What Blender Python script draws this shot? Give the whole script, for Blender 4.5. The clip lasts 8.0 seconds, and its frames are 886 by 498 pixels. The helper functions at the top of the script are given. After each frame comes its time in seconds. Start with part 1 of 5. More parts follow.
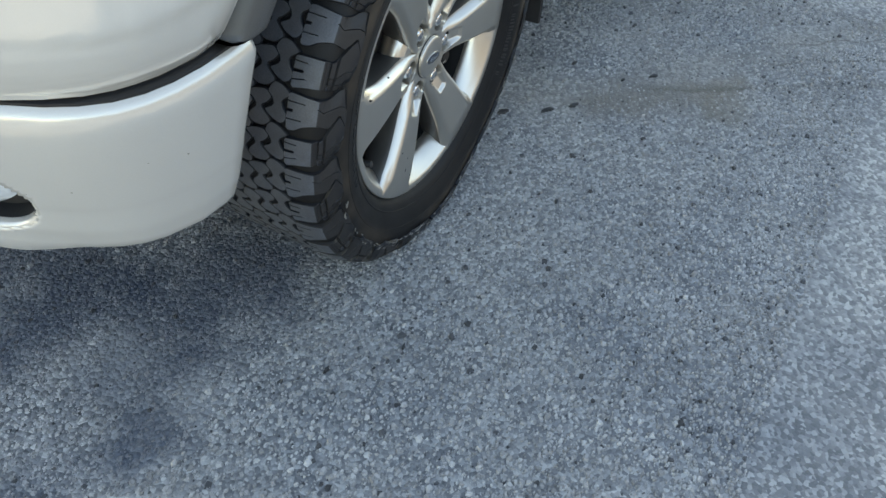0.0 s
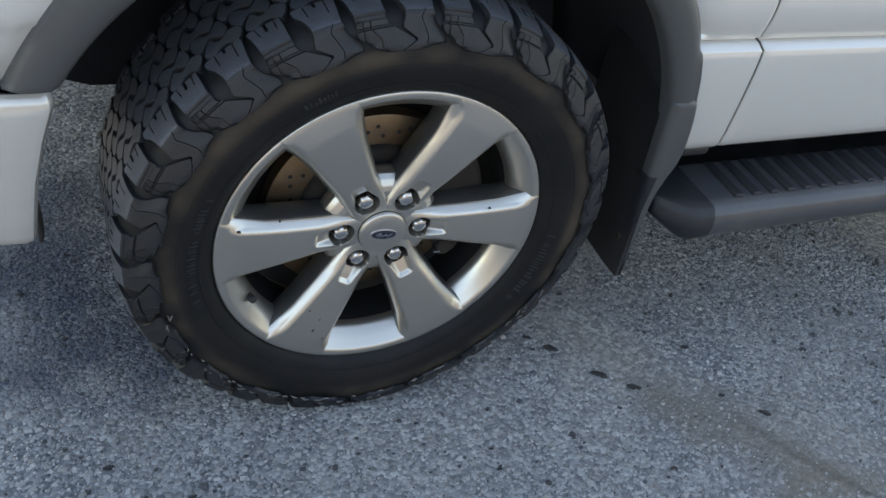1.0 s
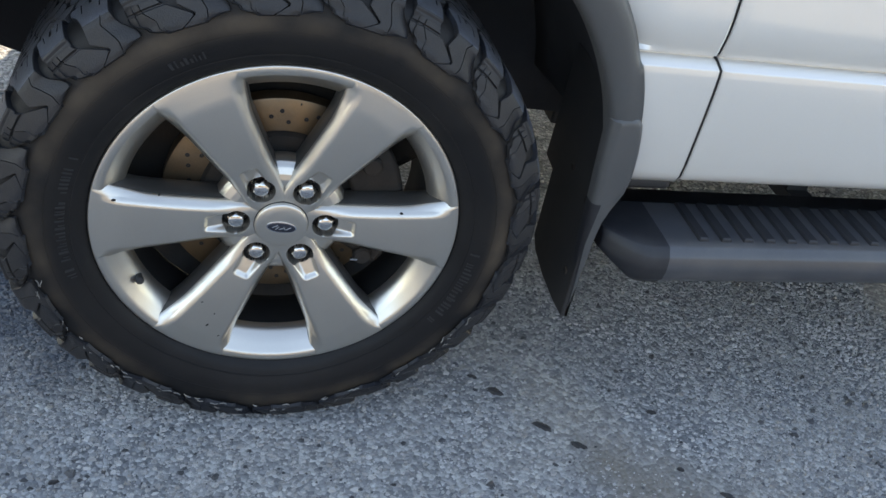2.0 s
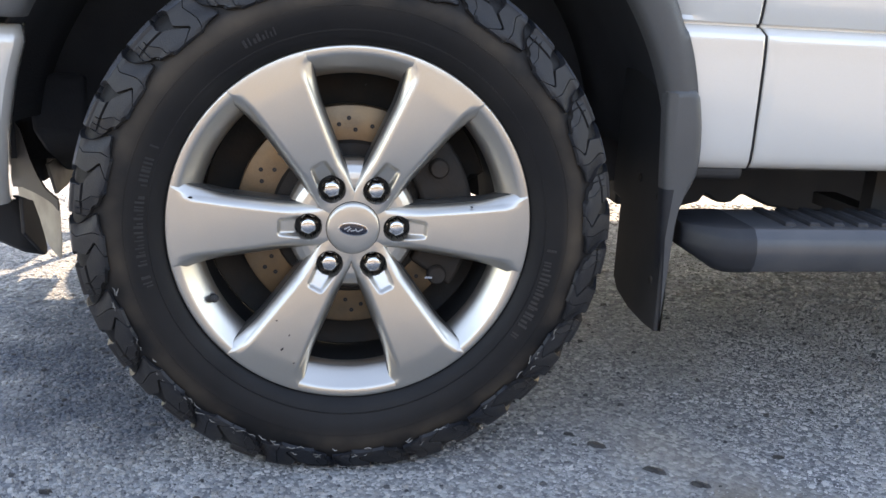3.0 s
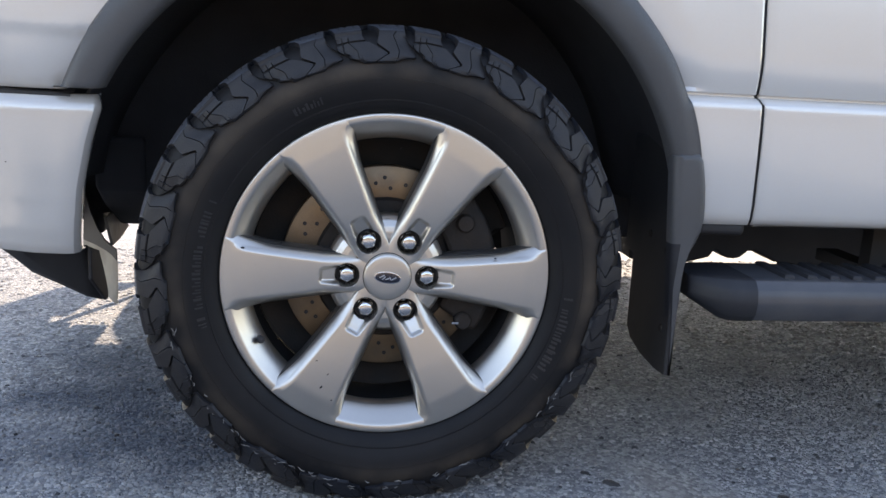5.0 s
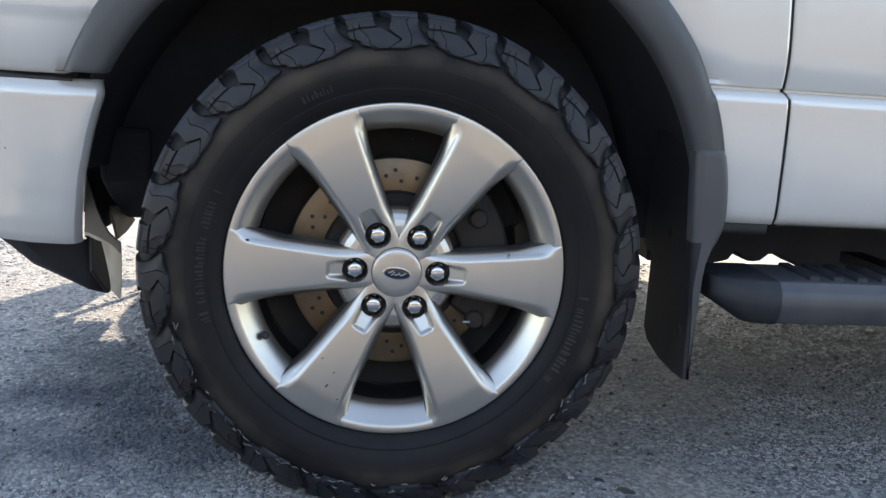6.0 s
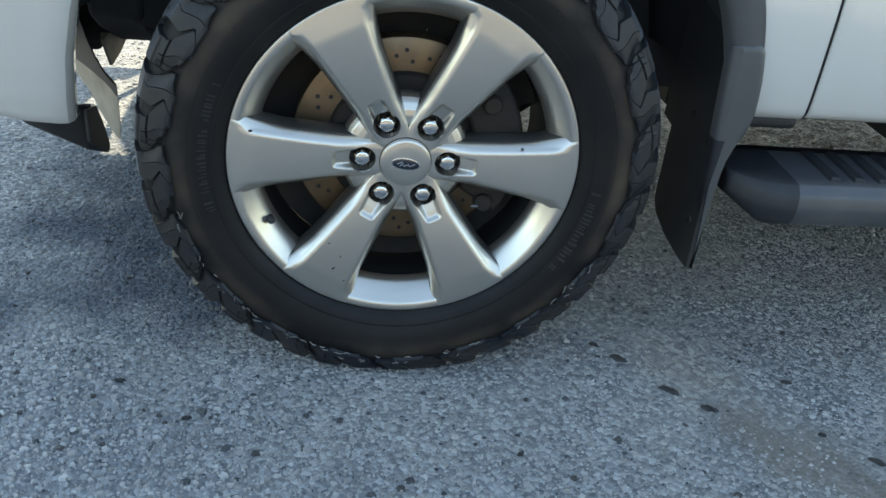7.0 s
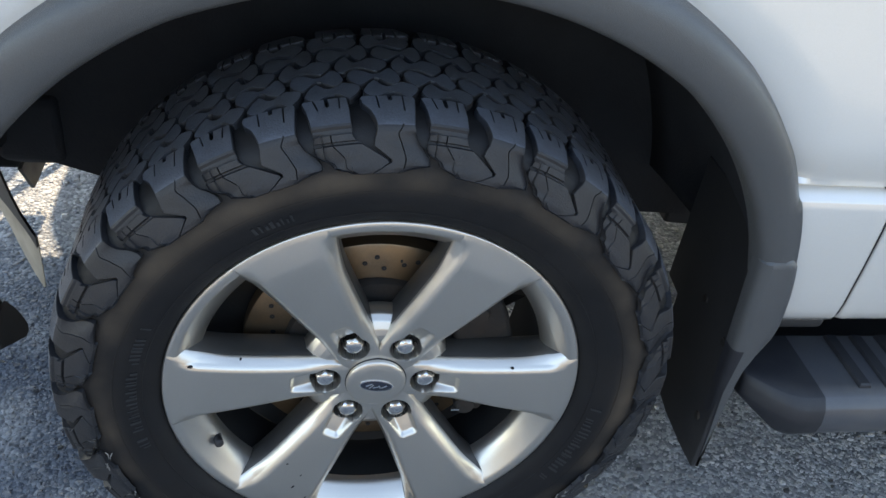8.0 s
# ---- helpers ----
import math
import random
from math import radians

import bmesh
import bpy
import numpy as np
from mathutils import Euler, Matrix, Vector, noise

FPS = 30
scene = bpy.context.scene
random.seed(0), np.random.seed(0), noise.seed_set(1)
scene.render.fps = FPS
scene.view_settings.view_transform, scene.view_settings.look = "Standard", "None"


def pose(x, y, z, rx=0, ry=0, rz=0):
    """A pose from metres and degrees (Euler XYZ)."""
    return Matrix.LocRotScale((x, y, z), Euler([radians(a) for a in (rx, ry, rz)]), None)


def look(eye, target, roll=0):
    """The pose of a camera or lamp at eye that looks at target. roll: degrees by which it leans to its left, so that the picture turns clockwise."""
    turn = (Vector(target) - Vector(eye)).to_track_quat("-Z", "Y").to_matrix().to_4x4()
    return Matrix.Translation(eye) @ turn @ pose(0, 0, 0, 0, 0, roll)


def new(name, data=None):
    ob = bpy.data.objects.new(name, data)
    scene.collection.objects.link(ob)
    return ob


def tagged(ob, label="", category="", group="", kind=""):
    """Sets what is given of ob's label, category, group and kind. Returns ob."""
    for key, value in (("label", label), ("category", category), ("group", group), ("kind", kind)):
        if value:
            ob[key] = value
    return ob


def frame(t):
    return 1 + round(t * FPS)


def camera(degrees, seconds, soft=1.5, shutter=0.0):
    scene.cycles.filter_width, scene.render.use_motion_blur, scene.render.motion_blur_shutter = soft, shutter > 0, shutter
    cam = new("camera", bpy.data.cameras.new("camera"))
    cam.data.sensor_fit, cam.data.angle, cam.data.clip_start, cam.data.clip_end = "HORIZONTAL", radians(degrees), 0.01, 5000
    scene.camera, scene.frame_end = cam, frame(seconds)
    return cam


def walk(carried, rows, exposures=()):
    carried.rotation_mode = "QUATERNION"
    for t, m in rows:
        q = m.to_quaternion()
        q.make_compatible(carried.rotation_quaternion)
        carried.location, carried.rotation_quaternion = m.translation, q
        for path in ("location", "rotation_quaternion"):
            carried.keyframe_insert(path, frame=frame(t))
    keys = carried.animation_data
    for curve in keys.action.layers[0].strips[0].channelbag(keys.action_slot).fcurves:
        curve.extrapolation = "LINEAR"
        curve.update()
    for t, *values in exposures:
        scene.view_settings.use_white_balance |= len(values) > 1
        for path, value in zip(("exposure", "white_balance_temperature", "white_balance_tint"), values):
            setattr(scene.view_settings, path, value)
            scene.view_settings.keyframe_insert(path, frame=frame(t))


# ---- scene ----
cam = camera(54.7, 8.0)
PATH = [
    (0, (-1.205, -0.573, 1.258), (0.077, 0.006, -0.163), 6.3),
    (0.3, (-0.9935, -0.7202, 1.2723), (-0.2377, -0.1812, 0.3622), 10.2),
    (0.5, (-0.836, -0.763, 1.287), (0.235, 0.236, -0.075), 10.9),
    (0.7, (-0.6493, -0.8335, 1.2691), (-0.043, -0.0411, 0.4357), 12),
    (0.8, (-0.5759, -0.8718, 1.2635), (-0.0207, -0.0325, 0.4404), 12.4),
    (1, (-0.453, -0.934, 1.272), (0.325, 0.392, -0.008), 13.3),
    (1.2, (-0.362, -1.001, 1.275), (0.383, 0.361, 0.014), 13.4),
    (2.3, (-0.075, -1.045, 1.053), (0.35, 0.599, -0.004), 9.5),
    (2.5, (-0.074, -1.097, 0.937), (0.295, 0.674, 0.083), 6.6),
    (2.7, (-0.089, -1.1486, 0.8133), (0.1501, 0.0526, 0.3775), 4.82),
    (3, (-0.092, -1.223, 0.73), (0.256, 0.665, 0.17), 3.2),
    (3.2, (-0.0965, -1.2737, 0.7441), (0.1179, -0.0371, 0.4052), 2.89),
    (3.5, (-0.118, -1.323, 0.75), (0.205, 0.592, 0.273), 3.4),
    (4, (-0.127, -1.359, 0.747), (0.183, 0.568, 0.309), 3.6),
    (4.5, (-0.12, -1.361, 0.747), (0.175, 0.57, 0.319), 3.1),
    (5.8, (-0.1286, -1.316, 0.7517), (0.0615, -0.0618, 0.4671), 3.84),
    (6, (-0.114, -1.306, 0.721), (0.155, 0.63, 0.302), 3.8),
    (6.2, (-0.112, -1.2762, 0.6839), (0.0681, -0.0202, 0.4011), 3.98),
    (6.5, (-0.088, -1.225, 0.678), (0.18, 0.663, 0.074), 4.3),
    (6.7, (-0.1211, -1.1938, 0.7048), (0.0766, -0.0029, 0.2226), 5),
    (7, (-0.129, -1.17, 0.974), (0.156, 0.516, -0.062), 6.8),
    (7.2, (-0.1256, -1.1708, 1.1116), (0.0641, -0.0948, 0.4072), 6.99),
    (7.5, (-0.088, -1.083, 1.237), (0.206, 0.54, 0.106), 6.7),
    (7.7, (-0.0725, -1.0104, 1.2603), (0.113, 0.0411, 0.5187), 6.57),
    (7.8, (-0.0875, -0.9532, 1.2472), (0.1097, 0.0973, 0.5072), 6.82),
    (8, (-0.125, -0.773, 1.213), (0.241, 0.807, 0.044), 8.8),
]
walk(cam, [(t, look(eye, target, roll)) for t, eye, target, roll in PATH], [(0.0, 2.22, 8750, 7), (0.5, 2.1, 9050, 11), (1.0, 2.08, 8650, 12), (2.5, 2.54, 8450, 13), (3.0, 2.6, 8500, 18), (3.5, 2.14, 8100, 20), (4.5, 2.11, 7900, 19), (6.0, 2.08, 7900, 14), (6.5, 1.92, 7500, 2), (7.0, 2.22, 7800, 2), (7.5, 2.52, 8000, 7), (8.0, 2.44, 8050, 11)])

# ---- world, sun and exposure ----
SUN_ELEV, SUN_AZ = 34.0, 20.0  # degrees; azimuth from +y towards +x
world = bpy.data.worlds.new("world")
scene.world = world
world.use_nodes = True
wn = world.node_tree.nodes
sky = wn.new("ShaderNodeTexSky")
sky.sky_type = "NISHITA"
sky.sun_disc = False
sky.sun_elevation = radians(SUN_ELEV)
sky.sun_rotation = radians(SUN_AZ)
sky.air_density, sky.dust_density, sky.ozone_density = 1.0, 0.5, 1.0
world.node_tree.links.new(sky.outputs["Color"], wn["Background"].inputs["Color"])
wn["Background"].inputs["Strength"].default_value = 0.15

sun_dir = Vector((math.sin(radians(SUN_AZ)) * math.cos(radians(SUN_ELEV)), math.cos(radians(SUN_AZ)) * math.cos(radians(SUN_ELEV)), math.sin(radians(SUN_ELEV))))
sun_data = bpy.data.lights.new("sun", "SUN")
sun_data.energy, sun_data.angle, sun_data.color = 2.4, radians(0.6), (1.0, 0.93, 0.82)
sun = new("sun", sun_data)
sun.matrix_world = look(sun_dir * 40, (0, 0, 0))


# ---- materials ----
def material(name, colour, rough=0.5, metal=0.0, coat=0.0, vary=0.0, scale=30.0, fine=0.0, fine_scale=400.0, bump=0.0, bump_scale=300.0, tint=None, tint_scale=4.0, tint_amount=0.0, rough_vary=0.0, island=0.0, piece=0.0, gloss=0.5):
    m = bpy.data.materials.new(name)
    m.use_nodes = True
    nt = m.node_tree
    n, l = nt.nodes, nt.links
    b = n["Principled BSDF"]
    b.inputs["Roughness"].default_value = rough
    b.inputs["Metallic"].default_value = metal
    b.inputs["Coat Weight"].default_value = coat
    b.inputs["Specular IOR Level"].default_value = gloss
    b.inputs["Coat Roughness"].default_value = 0.06
    tc = n.new("ShaderNodeTexCoord")

    def tex(s, detail=4.0):
        t = n.new("ShaderNodeTexNoise")
        t.inputs["Scale"].default_value = s
        t.inputs["Detail"].default_value = detail
        l.new(tc.outputs["Object"], t.inputs["Vector"])
        return t.outputs["Fac"]

    def mixed(a, bb, fac, kind="MIX"):
        x = n.new("ShaderNodeMix")
        x.data_type, x.blend_type = "RGBA", kind
        for value, socket in ((a, x.inputs["A"]), (bb, x.inputs["B"]), (fac, x.inputs["Factor"])):
            if isinstance(value, bpy.types.NodeSocket):
                l.new(value, socket)
            else:
                socket.default_value = value
        return x.outputs["Result"]

    def ramp(f, lo, hi, a=0.22, bb=0.78):
        r = n.new("ShaderNodeMapRange")
        r.inputs["From Min"].default_value, r.inputs["From Max"].default_value = a, bb
        r.inputs["To Min"].default_value, r.inputs["To Max"].default_value = lo, hi
        l.new(f, r.inputs["Value"])
        return r.outputs["Result"]

    def grey(v):
        c = n.new("ShaderNodeCombineColor")
        for k in ("Red", "Green", "Blue"):
            l.new(v, c.inputs[k])
        return c.outputs["Color"]

    col = (*colour, 1)
    if vary:
        col = mixed(col, grey(ramp(tex(scale), 1 - vary, 1 + vary)), 1.0, "MULTIPLY")
    if fine:
        col = mixed(col, grey(ramp(tex(fine_scale, 2.0), 1 - fine, 1 + fine)), 1.0, "MULTIPLY")
    if island:
        g = n.new("ShaderNodeNewGeometry")
        col = mixed(col, grey(ramp(g.outputs["Random Per Island"], 1 - island, 1 + island, 0, 1)), 1.0, "MULTIPLY")
    if piece:
        g = n.new("ShaderNodeObjectInfo")
        col = mixed(col, grey(ramp(g.outputs["Random"], 1 - piece, 1 + piece, 0, 1)), 1.0, "MULTIPLY")
    if tint:
        col = mixed(col, (*tint, 1), ramp(tex(tint_scale, 6.0), 0.0, tint_amount, 0.42, 0.66))
    if isinstance(col, tuple):
        b.inputs["Base Color"].default_value = col
    else:
        l.new(col, b.inputs["Base Color"])
    if rough_vary:
        l.new(ramp(tex(scale * 0.7 + 3), rough - rough_vary, rough + rough_vary), b.inputs["Roughness"])
    if bump:
        bp = n.new("ShaderNodeBump")
        bp.inputs["Strength"].default_value = 1.0
        bp.inputs["Distance"].default_value = bump
        l.new(tex(bump_scale, 3.0), bp.inputs["Height"])
        l.new(bp.outputs["Normal"], b.inputs["Normal"])
    return m


PAINT = material("white_paint", (0.70, 0.672, 0.625), 0.24, 0.28, 1.0, vary=0.02, scale=3, fine=0.03, fine_scale=900, rough_vary=0.04)
# copy of the white paint, with the bumper's deeper shade in its colour
SHADED_PAINT = material("shaded_white_paint", (0.60, 0.572, 0.527), 0.24, 0.28, 1.0, vary=0.02, scale=3, fine=0.03, fine_scale=900, rough_vary=0.04)
FLARE = material("grey_plastic", (0.070, 0.071, 0.072), 0.38, vary=0.12, scale=6, fine=0.1, fine_scale=700, bump=0.0004, bump_scale=900, rough_vary=0.06)
BLACK = material("black_plastic", (0.013, 0.013, 0.0145), 0.6, vary=0.2, scale=9, bump=0.0004, bump_scale=500, tint=(0.06, 0.055, 0.05), tint_scale=7, tint_amount=0.25)
LINER = material("liner_felt", (0.024, 0.024, 0.027), 0.9, vary=0.25, scale=14, bump=0.001, bump_scale=250)
RUBBER = material("tyre_rubber", (0.008, 0.008, 0.0088), 0.55, gloss=0.25, vary=0.2, scale=22, fine=0.15, fine_scale=500, bump=0.0003, bump_scale=600, tint=(0.032, 0.028, 0.024), tint_scale=6, tint_amount=0.25, rough_vary=0.06)


def dusty_sidewall():
    """Sidewall rubber with road dust that clings in the hollow below the tread blocks."""
    m = RUBBER.copy()
    m.name = "dusty_rubber"
    n, l = m.node_tree.nodes, m.node_tree.links
    b = n["Principled BSDF"]
    old = b.inputs["Base Color"].links[0].from_socket
    tc = n.new("ShaderNodeTexCoord")
    shift = n.new("ShaderNodeVectorMath")
    shift.operation = "MULTIPLY_ADD"
    shift.inputs[1].default_value = (1, 0, 1)
    shift.inputs[2].default_value = (0, 0, -0.388)
    l.new(tc.outputs["Object"], shift.inputs[0])
    size = n.new("ShaderNodeVectorMath")
    size.operation = "LENGTH"
    l.new(shift.outputs["Vector"], size.inputs[0])
    ramp = n.new("ShaderNodeValToRGB")
    ramp.color_ramp.interpolation = "EASE"
    for k, (pos, v) in enumerate(((0.318, 0.0), (0.342, 0.75), (0.349, 0.7), (0.358, 0.04))):
        e = ramp.color_ramp.elements[k] if k < 2 else ramp.color_ramp.elements.new(pos)
        e.position, e.color = pos, (v, v, v, 1)
    l.new(size.outputs["Value"], ramp.inputs["Fac"])
    cloud = n.new("ShaderNodeTexNoise")
    cloud.inputs["Scale"].default_value, cloud.inputs["Detail"].default_value = 7, 6
    l.new(tc.outputs["Object"], cloud.inputs["Vector"])
    patchy = n.new("ShaderNodeMapRange")
    patchy.inputs["From Min"].default_value, patchy.inputs["From Max"].default_value = 0.38, 0.66
    l.new(cloud.outputs["Fac"], patchy.inputs["Value"])
    amount = n.new("ShaderNodeMath")
    amount.operation = "MULTIPLY"
    l.new(ramp.outputs["Color"], amount.inputs[0])
    l.new(patchy.outputs["Result"], amount.inputs[1])
    mx = n.new("ShaderNodeMix")
    mx.data_type = "RGBA"
    mx.inputs["B"].default_value = (0.095, 0.072, 0.051, 1)
    l.new(amount.outputs["Value"], mx.inputs["Factor"])
    l.new(old, mx.inputs["A"])
    l.new(mx.outputs["Result"], b.inputs["Base Color"])
    return m


SIDEWALL = dusty_sidewall()
SCUFF_GLINT = material("scuff_glint_rubber", (0.20, 0.19, 0.175), 0.7, vary=0.3, scale=60)
# alloy with the flanks' dark reflections put into its colour
SHADED_FLANK = material("shaded_alloy", (0.10, 0.096, 0.092), 0.42, 0.6, vary=0.2, scale=20, tint=(0.10, 0.085, 0.07), tint_scale=25, tint_amount=0.4)
MARK = material("raised_rubber", (0.018, 0.018, 0.019), 0.42, vary=0.2, scale=40)
BORE = material("bore_black", (0.012, 0.012, 0.013), 0.55)
# skylight's blue is painted into both tread colours, over real wear
WORN_SKYLIT = material("worn_skylit_tread", (0.072, 0.082, 0.101), 0.42, gloss=0.6, tint=(0.075, 0.064, 0.052), tint_scale=9, tint_amount=0.35, vary=0.25, scale=50, fine=0.25, fine_scale=450, bump=0.0006, bump_scale=420, piece=0.12)
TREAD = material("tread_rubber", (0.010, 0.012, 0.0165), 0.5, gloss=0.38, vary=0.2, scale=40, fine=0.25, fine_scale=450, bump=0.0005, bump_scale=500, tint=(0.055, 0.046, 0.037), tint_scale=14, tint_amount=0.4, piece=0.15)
ALLOY = material("satin_alloy", (0.60, 0.563, 0.507), 0.31, 0.92, 0.1, vary=0.04, scale=5, fine=0.04, fine_scale=900, rough_vary=0.02)
CHROME = material("chrome", (0.72, 0.71, 0.70), 0.14, 1.0, vary=0.06, scale=60)
CAST = material("cast_iron", (0.020, 0.019, 0.018), 0.7, 0.3, vary=0.3, scale=25, bump=0.0008, bump_scale=200, tint=(0.05, 0.033, 0.022), tint_scale=18, tint_amount=0.5)
DISC = material("brake_disc", (0.19, 0.135, 0.088), 0.42, 0.8, vary=0.15, scale=30, fine=0.1, fine_scale=500, tint=(0.30, 0.18, 0.09), tint_scale=16, tint_amount=0.5)
# the silver barrel's deep shade is painted in as near-black
BARREL = material("shaded_barrel", (0.020, 0.020, 0.020), 0.6, 0.4, vary=0.3, scale=15)
STEPPAD = material("step_pad", (0.011, 0.012, 0.016), 0.55, vary=0.15, scale=12, fine=0.15, fine_scale=600, tint=(0.04, 0.04, 0.04), tint_scale=14, tint_amount=0.3)
GREYTRIM = material("step_grey", (0.052, 0.054, 0.060), 0.33, gloss=0.6, vary=0.12, scale=9, fine=0.12, fine_scale=600, tint=(0.11, 0.105, 0.10), tint_scale=12, tint_amount=0.3)
CAPBLUE = material("badge_dark", (0.014, 0.017, 0.03), 0.25, 0.2, 0.8)
SHIELD = material("splash_shield", (0.36, 0.325, 0.275), 0.6, 0.2, vary=0.2, scale=10, tint=(0.10, 0.08, 0.06), tint_scale=14, tint_amount=0.5)
CLEAR = material("lamp_lens", (0.62, 0.66, 0.70), 0.15, 0.2, 0.8, vary=0.25, scale=60)
GLASS = material("dark_glass", (0.03, 0.035, 0.04), 0.06, 0.0, 0.5)


# ground darkened by stains and painted shade: centre, half widths, strength
STAIN_SHADE = ((-0.40, 0.26, 0.40, 0.17, 0.75), (-0.56, 0.46, 0.26, 0.15, 0.78), (-0.73, 0.14, 0.11, 0.085, 0.68), (-0.90, 0.22, 0.10, 0.10, 0.45), (-0.33, 0.12, 0.15, 0.09, 0.35), (-0.55, 0.68, 0.30, 0.26, 0.6))


def asphalt():
    m = bpy.data.materials.new("asphalt")
    m.use_nodes = True
    nt = m.node_tree
    n, l = nt.nodes, nt.links
    b = n["Principled BSDF"]
    tc = n.new("ShaderNodeTexCoord")

    def noise_tex(s, d=4.0):
        t = n.new("ShaderNodeTexNoise")
        t.inputs["Scale"].default_value, t.inputs["Detail"].default_value = s, d
        l.new(tc.outputs["Object"], t.inputs["Vector"])
        return t.outputs["Fac"]

    v = n.new("ShaderNodeTexVoronoi")
    v.inputs["Scale"].default_value = 125
    l.new(tc.outputs["Object"], v.inputs["Vector"])
    sep = n.new("ShaderNodeSeparateColor")
    l.new(v.outputs["Color"], sep.inputs["Color"])
    r = n.new("ShaderNodeValToRGB")
    r.color_ramp.elements[0].color = (0.172, 0.175, 0.18, 1)
    r.color_ramp.elements[1].color = (0.47, 0.465, 0.45, 1)
    r.color_ramp.elements[0].position = 0.1
    e = r.color_ramp.elements.new(0.6)
    e.color = (0.285, 0.285, 0.285, 1)
    l.new(sep.outputs["Red"], r.inputs["Fac"])
    mx = n.new("ShaderNodeMix")
    mx.data_type, mx.blend_type = "RGBA", "MULTIPLY"
    mx.inputs["Factor"].default_value = 1.0
    l.new(r.outputs["Color"], mx.inputs["A"])
    rr = n.new("ShaderNodeValToRGB")
    rr.color_ramp.elements[0].position, rr.color_ramp.elements[1].position = 0.3, 0.7
    rr.color_ramp.elements[0].color = (0.60, 0.63, 0.67, 1)
    rr.color_ramp.elements[1].color = (1.14, 1.12, 1.08, 1)
    l.new(noise_tex(3.0, 7.0), rr.inputs["Fac"])
    l.new(rr.outputs["Color"], mx.inputs["B"])
    # a band of fine dust and dirt along the worn joint
    xyz = n.new("ShaderNodeSeparateXYZ")
    l.new(tc.outputs["Object"], xyz.inputs["Vector"])

    def maths(op, a, c, d=None):
        q = n.new("ShaderNodeMath")
        q.operation = op
        for k, value in enumerate((a, c, d)):
            if value is None:
                continue
            if isinstance(value, bpy.types.NodeSocket):
                l.new(value, q.inputs[k])
            else:
                q.inputs[k].default_value = value
        return q.outputs["Value"]

    off = maths("ADD", maths("MULTIPLY", xyz.outputs["X"], 0.60), maths("MULTIPLY", xyz.outputs["Y"], 0.80))
    off = maths("ABSOLUTE", maths("ADD", maths("SUBTRACT", off, 0.305), maths("MULTIPLY_ADD", noise_tex(5.0, 5.0), 0.24, -0.12)), 0.0)
    band = maths("SUBTRACT", 1.0, maths("MULTIPLY", off, 9.0))
    reach = maths("MULTIPLY", maths("SUBTRACT", xyz.outputs["X"], 0.42), 3.0)
    band = maths("MULTIPLY", maths("MINIMUM", maths("MAXIMUM", band, 0.0), 1.0), maths("MINIMUM", maths("MAXIMUM", reach, 0.0), 0.45))
    ragged = maths("MULTIPLY_ADD", noise_tex(9.0, 6.0), 1.6, -0.8)

    def patch(cx, cy, rx, ry, most, soft=2.5, turn=0.0):
        dx, dy = maths("SUBTRACT", xyz.outputs["X"], cx), maths("SUBTRACT", xyz.outputs["Y"], cy)
        c, q = math.cos(radians(turn)), math.sin(radians(turn))
        ex = maths("ADD", maths("MULTIPLY", dx, c / rx), maths("MULTIPLY", dy, q / rx))
        ey = maths("ADD", maths("MULTIPLY", dx, -q / ry), maths("MULTIPLY", dy, c / ry))
        d = maths("SQRT", maths("ADD", maths("MULTIPLY", ex, ex), maths("MULTIPLY", ey, ey)), 0.0)
        k = maths("MULTIPLY", maths("SUBTRACT", maths("ADD", 1.0, ragged), d), soft)
        return maths("MULTIPLY", maths("MINIMUM", maths("MAXIMUM", k, 0.0), 1.0), most)

    def over(below, fac, colour):
        q = n.new("ShaderNodeMix")
        q.data_type = "RGBA"
        q.inputs["B"].default_value = (*colour, 1)
        l.new(fac, q.inputs["Factor"])
        l.new(below, q.inputs["A"])
        return q.outputs["Result"]

    dust = n.new("ShaderNodeMix")
    dust.data_type = "RGBA"
    dust.inputs["B"].default_value = (0.22, 0.205, 0.18, 1)
    l.new(band, dust.inputs["Factor"])
    stain_shaded = mx.outputs["Result"]
    for cx, cy, rx, ry, most in STAIN_SHADE:
        stain_shaded = over(stain_shaded, patch(cx, cy, rx, ry, most, 1.4), (0.046, 0.064, 0.094))
    fines = over(stain_shaded, patch(-0.63, 0.31, 0.085, 0.10, 0.45, 3.0), (0.25, 0.255, 0.265))
    fines = over(fines, patch(-0.62, 0.12, 0.05, 0.05, 0.5, 3.0), (0.24, 0.245, 0.255))
    silt = over(fines, patch(0.72, -0.27, 0.30, 0.095, 0.62, 1.6, -45), (0.165, 0.147, 0.122))
    silt = over(silt, patch(0.80, -0.42, 0.15, 0.10, 0.6, 2.0), (0.17, 0.15, 0.12))
    # cracks, the shade in their recesses painted as dark lines
    for cx, cy, c1, c2, width, x0 in ((1.16, -0.59, 0.79, 0.61, 0.008, 1.02), (1.29, -0.60, 0.77, 0.64, 0.007, 1.12), (0.87, -0.40, 0.80, 0.60, 0.022, 0.72)):
        away = maths("ADD", maths("MULTIPLY", maths("SUBTRACT", xyz.outputs["X"], cx), c1), maths("MULTIPLY", maths("SUBTRACT", xyz.outputs["Y"], cy), c2))
        away = maths("ABSOLUTE", maths("ADD", away, maths("MULTIPLY", ragged, 0.05)), 0.0)
        line = maths("SUBTRACT", 1.0, maths("MULTIPLY", away, 1 / width))
